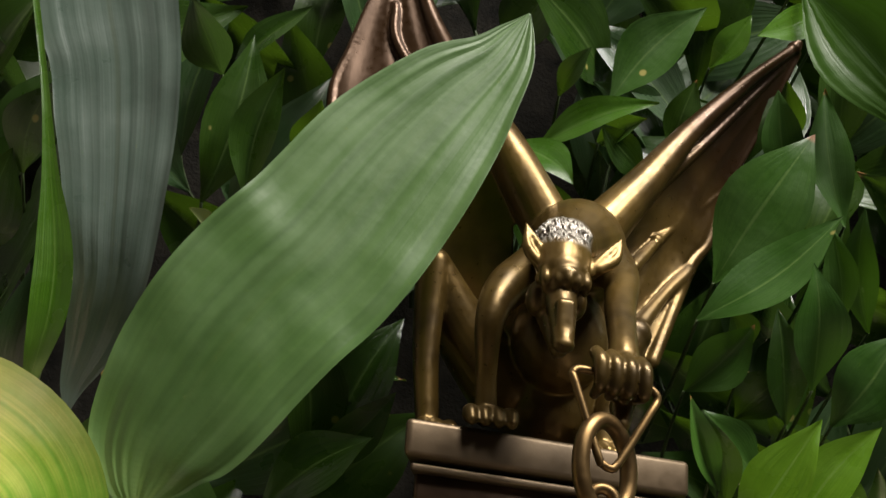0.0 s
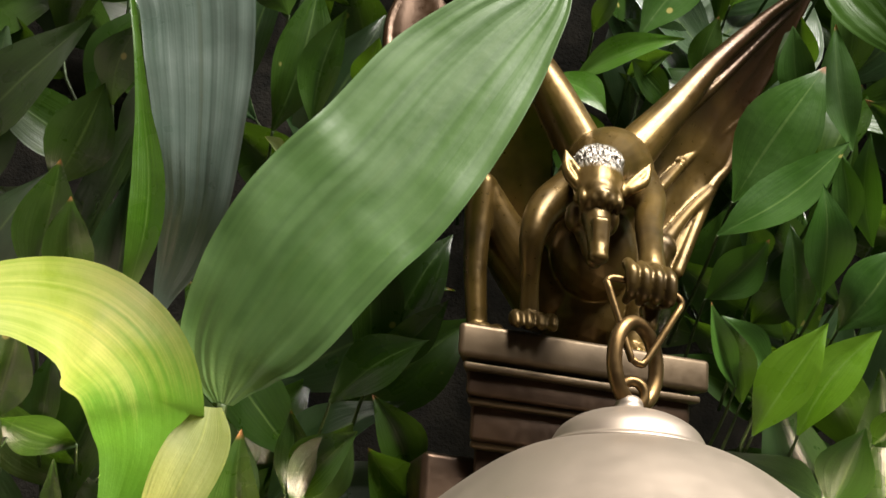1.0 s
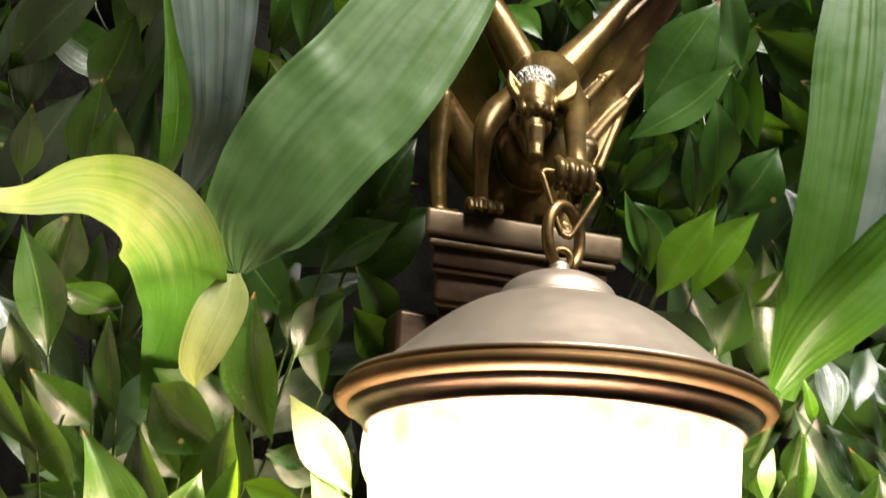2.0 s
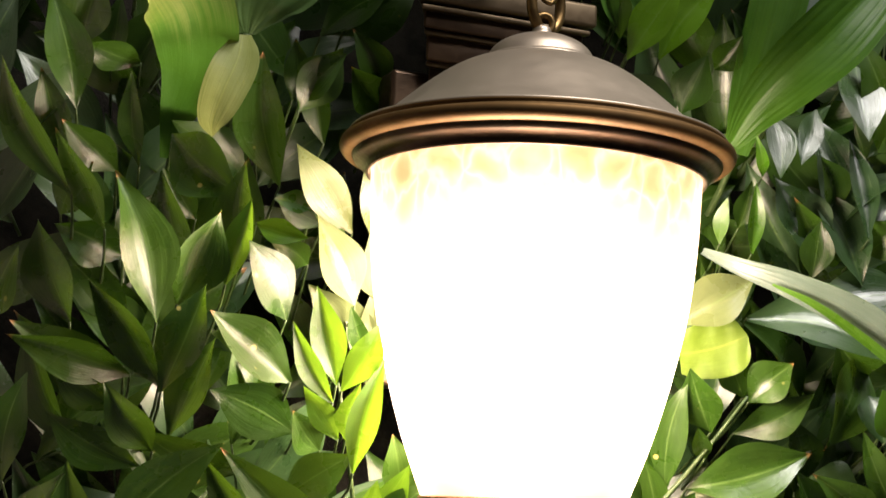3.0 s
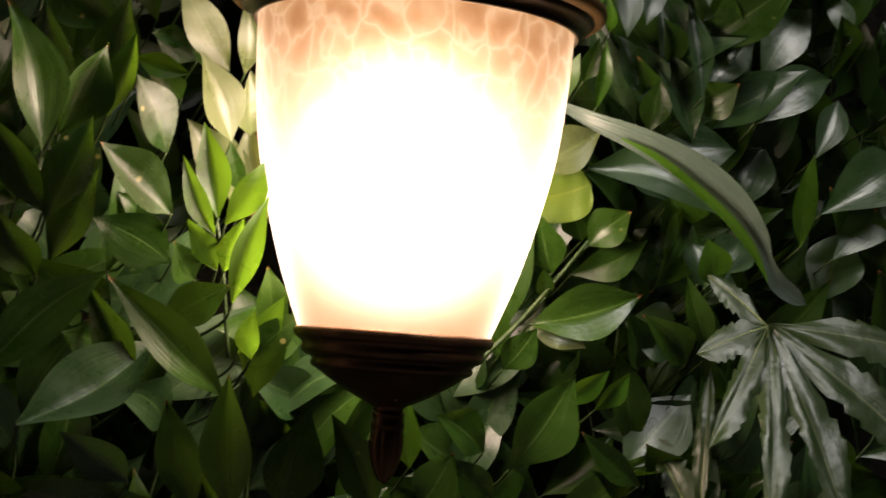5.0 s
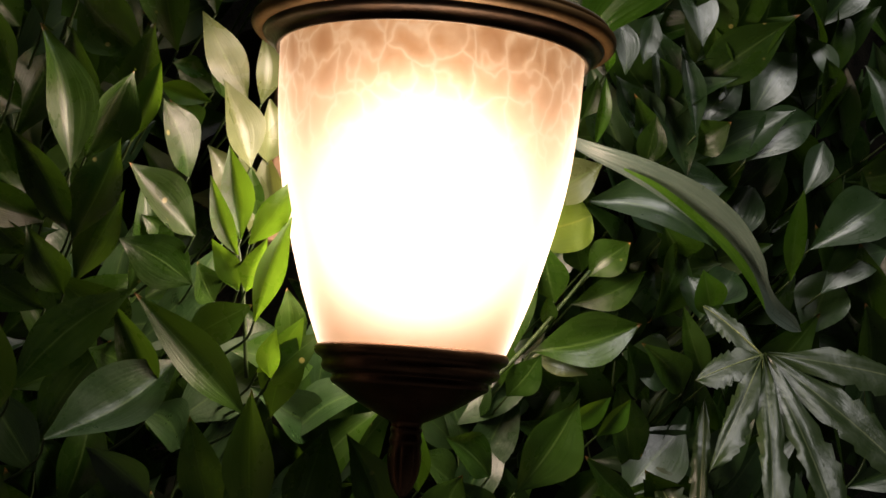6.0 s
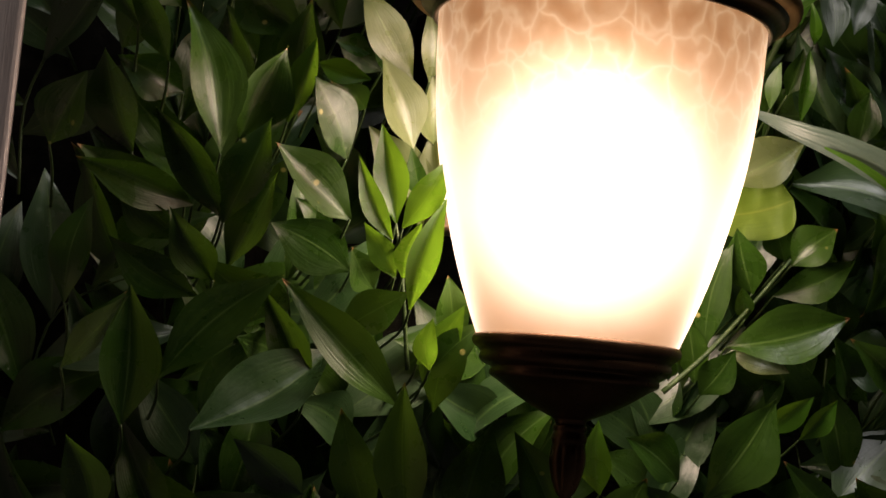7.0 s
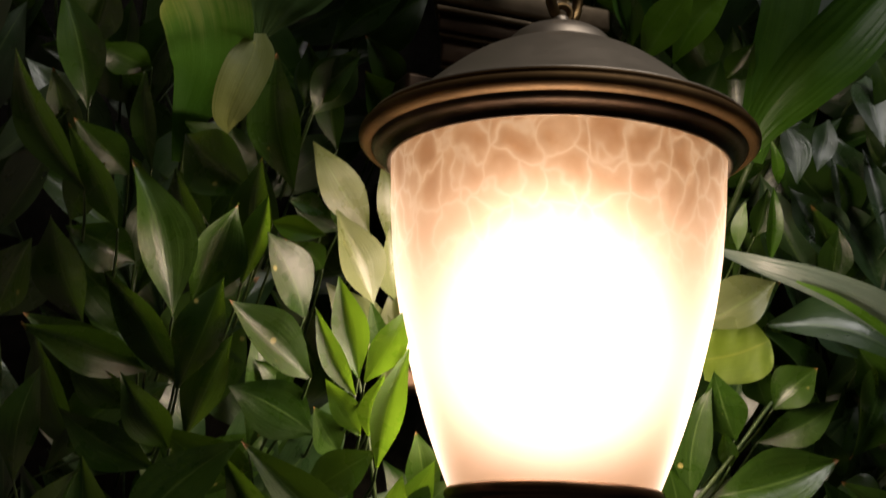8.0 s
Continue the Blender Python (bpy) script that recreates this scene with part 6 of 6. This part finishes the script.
ribbon(plant, [(0.1226, 0.07, 0.1471, 0.0041, 0), (0.1376, 0.05, 0.1365, 0.0101, 20), (0.1611, 0.036, 0.1271, 0.0167, 32), (0.1916, 0.027, 0.1137, 0.0222, 34), (0.2173, 0.022, 0.0968, 0.0216, 32), (0.2354, 0.02, 0.0775, 0.0156, 20), (0.245, 0.02, 0.0613, 0.0088, 0), (0.2541, 0.02, 0.0485, 0.0123, -10), (0.2669, 0.02, 0.0413, 0.0103, -10), (0.2754, 0.02, 0.0372, 0.0007, 0)], GREY_BLADE, 0.2)
stem(plant, [(0.115, 0.25, 0.089), (0.115, 0.12, 0.114), (0.115, 0.07, 0.149)], 0.003, 0.002)
ribbon(plant, [(0.1513, 0.039, 0.1263, 0.0013, 0), (0.1704, 0.031, 0.117, 0.004, 0), (0.1926, 0.026, 0.1029, 0.0054, 0), (0.2155, 0.021, 0.0854, 0.0061, 0), (0.2312, 0.019, 0.0702, 0.0061, 0), (0.2423, 0.019, 0.0556, 0.0027, 0), (0.246, 0.019, 0.0484, 0.0007, 0)], FRESH, 0.1)
plant = thing("fatsia_leaf", (0, 0, 0), "large dark palmate fatsia leaf with silvery sheen", "plant")
stem(plant, [(0.283, 0.25, 0.004), (0.283, 0.1, 0.019), (0.283, 0.07, 0.024)], 0.002, 0.0015)
palmate(plant, (0.283, 0.07, 0.024), [(0.253, 0.094, 0.058), (0.228, 0.06, 0.006), (0.218, 0.022, -0.048), (0.242, -0.014, -0.093), (0.298, -0.016, -0.095), (0.381, 0.015, -0.051), (0.424, 0.06, 0.019)], FATSIA)
plant = thing("fatsia_leaf", (0, 0, 0), "dark palmate fatsia leaf behind another", "plant")
stem(plant, [(0.257, 0.25, -0.129), (0.257, 0.125, -0.114), (0.257, 0.095, -0.109)], 0.002, 0.0015)
palmate(plant, (0.257, 0.095, -0.109), [(0.207, 0.102, -0.1), (0.24, 0.13, -0.051), (0.282, 0.13, 0.0)], FATSIA)
plant = thing("broad_leaf", (0, 0, 0), "rounded wavy lime leaf lit by the lantern", "plant")
ribbon(plant, [(0.1221, 0.1, 0.0909, 0.0237, 0), (0.1321, 0.098, 0.0925, 0.0311, 0), (0.1421, 0.096, 0.0952, 0.0352, 0), (0.1502, 0.094, 0.0984, 0.0352, 0), (0.1565, 0.092, 0.1015, 0.0271, 0), (0.1612, 0.092, 0.1039, 0.002, 0)], LIME, 0.14, wave=0.035)
stem(plant, [(0.11, 0.25, 0.027), (0.11, 0.15, 0.052), (0.11, 0.1, 0.087)], 0.003, 0.002)
leaf(plant, (0.1162, 0.092, 0.1076), (0.1590, 0.078, 0.1356), 0.0295, PALE, -12, 0.06)
stem(plant, [(0.093, 0.105, -0.016), (0.117, 0.1, 0.009), (0.142, 0.095, 0.041), (0.161, 0.09, 0.068)], 0.0018, 0.0010)
stem(plant, [(-0.069, 0.07, -0.019), (-0.078, 0.058, 0.02), (-0.082, 0.056, 0.04), (-0.086, 0.056, 0.057)], 0.0014, 0.0008)

# ---- plants that fill the wall behind ----
def sprig(seed, leaves=9, length=0.20):
    r = random.Random(seed)
    ob = thing("ruscus_sprig", (0, 0, 0), "dark green glossy leafy sprig growing from the planted wall", "plant", "sprigs of the planted wall")
    pts = [(r.uniform(-0.01, 0.01) * k, -0.012 * k + 0.002 * k * k, length * k / 4) for k in range(5)]
    stem(ob, pts)
    line = spline(pts, 6)
    for k in range(leaves):
        p = Vector(line[int((k + 0.5) / leaves * (len(line) - 1))])
        a = (1 if k % 2 else -1) * r.uniform(0.5, 1.15)
        size = r.uniform(0.062, 0.092)
        out = Vector((math.sin(a), -r.uniform(0.05, 0.5), math.cos(a))).normalized()
        leaf(ob, p, p + out * size, size * r.uniform(0.34, 0.46), r.choice((LEAF, LEAF, BLUE)), r.uniform(-35, 35), r.uniform(0, 0.12), r.uniform(0.1, 0.35), r.uniform(-0.05, 0.12))
    leaf(ob, line[-1], Vector(line[-1]) + Vector((r.uniform(-0.02, 0.02), -0.01, 0.07)), 0.028, LEAF)
    return ob


kinds = [sprig(40 + k) for k in range(6)]
spots = []
for i in range(13):
    for j in range(11):
        x = -0.275 + 0.062 * i + rng.uniform(-0.025, 0.025) + (0.035 if j % 2 else 0)
        z = -0.33 + 0.093 * j + rng.uniform(-0.03, 0.03)
        if abs(x) < 0.095 and 0.0 < z + 0.1 < 0.34 or -0.125 < x < -0.035 and 0.36 < z < 0.60:
            continue
        spots.append((x, rng.uniform(0.222, 0.232) if -0.17 < x < 0.0 and 0.26 < z < 0.66 else rng.uniform(0.165, 0.205), z))
for k, (x, y, z) in enumerate(spots):
    m = pose(x, y, z, rng.uniform(-6, 8), rng.uniform(-28, 28), rng.uniform(-30, 30))
    if k < 6:
        kinds[k].matrix_basis = m
    else:
        copy_thing(kinds[k % 6], m)
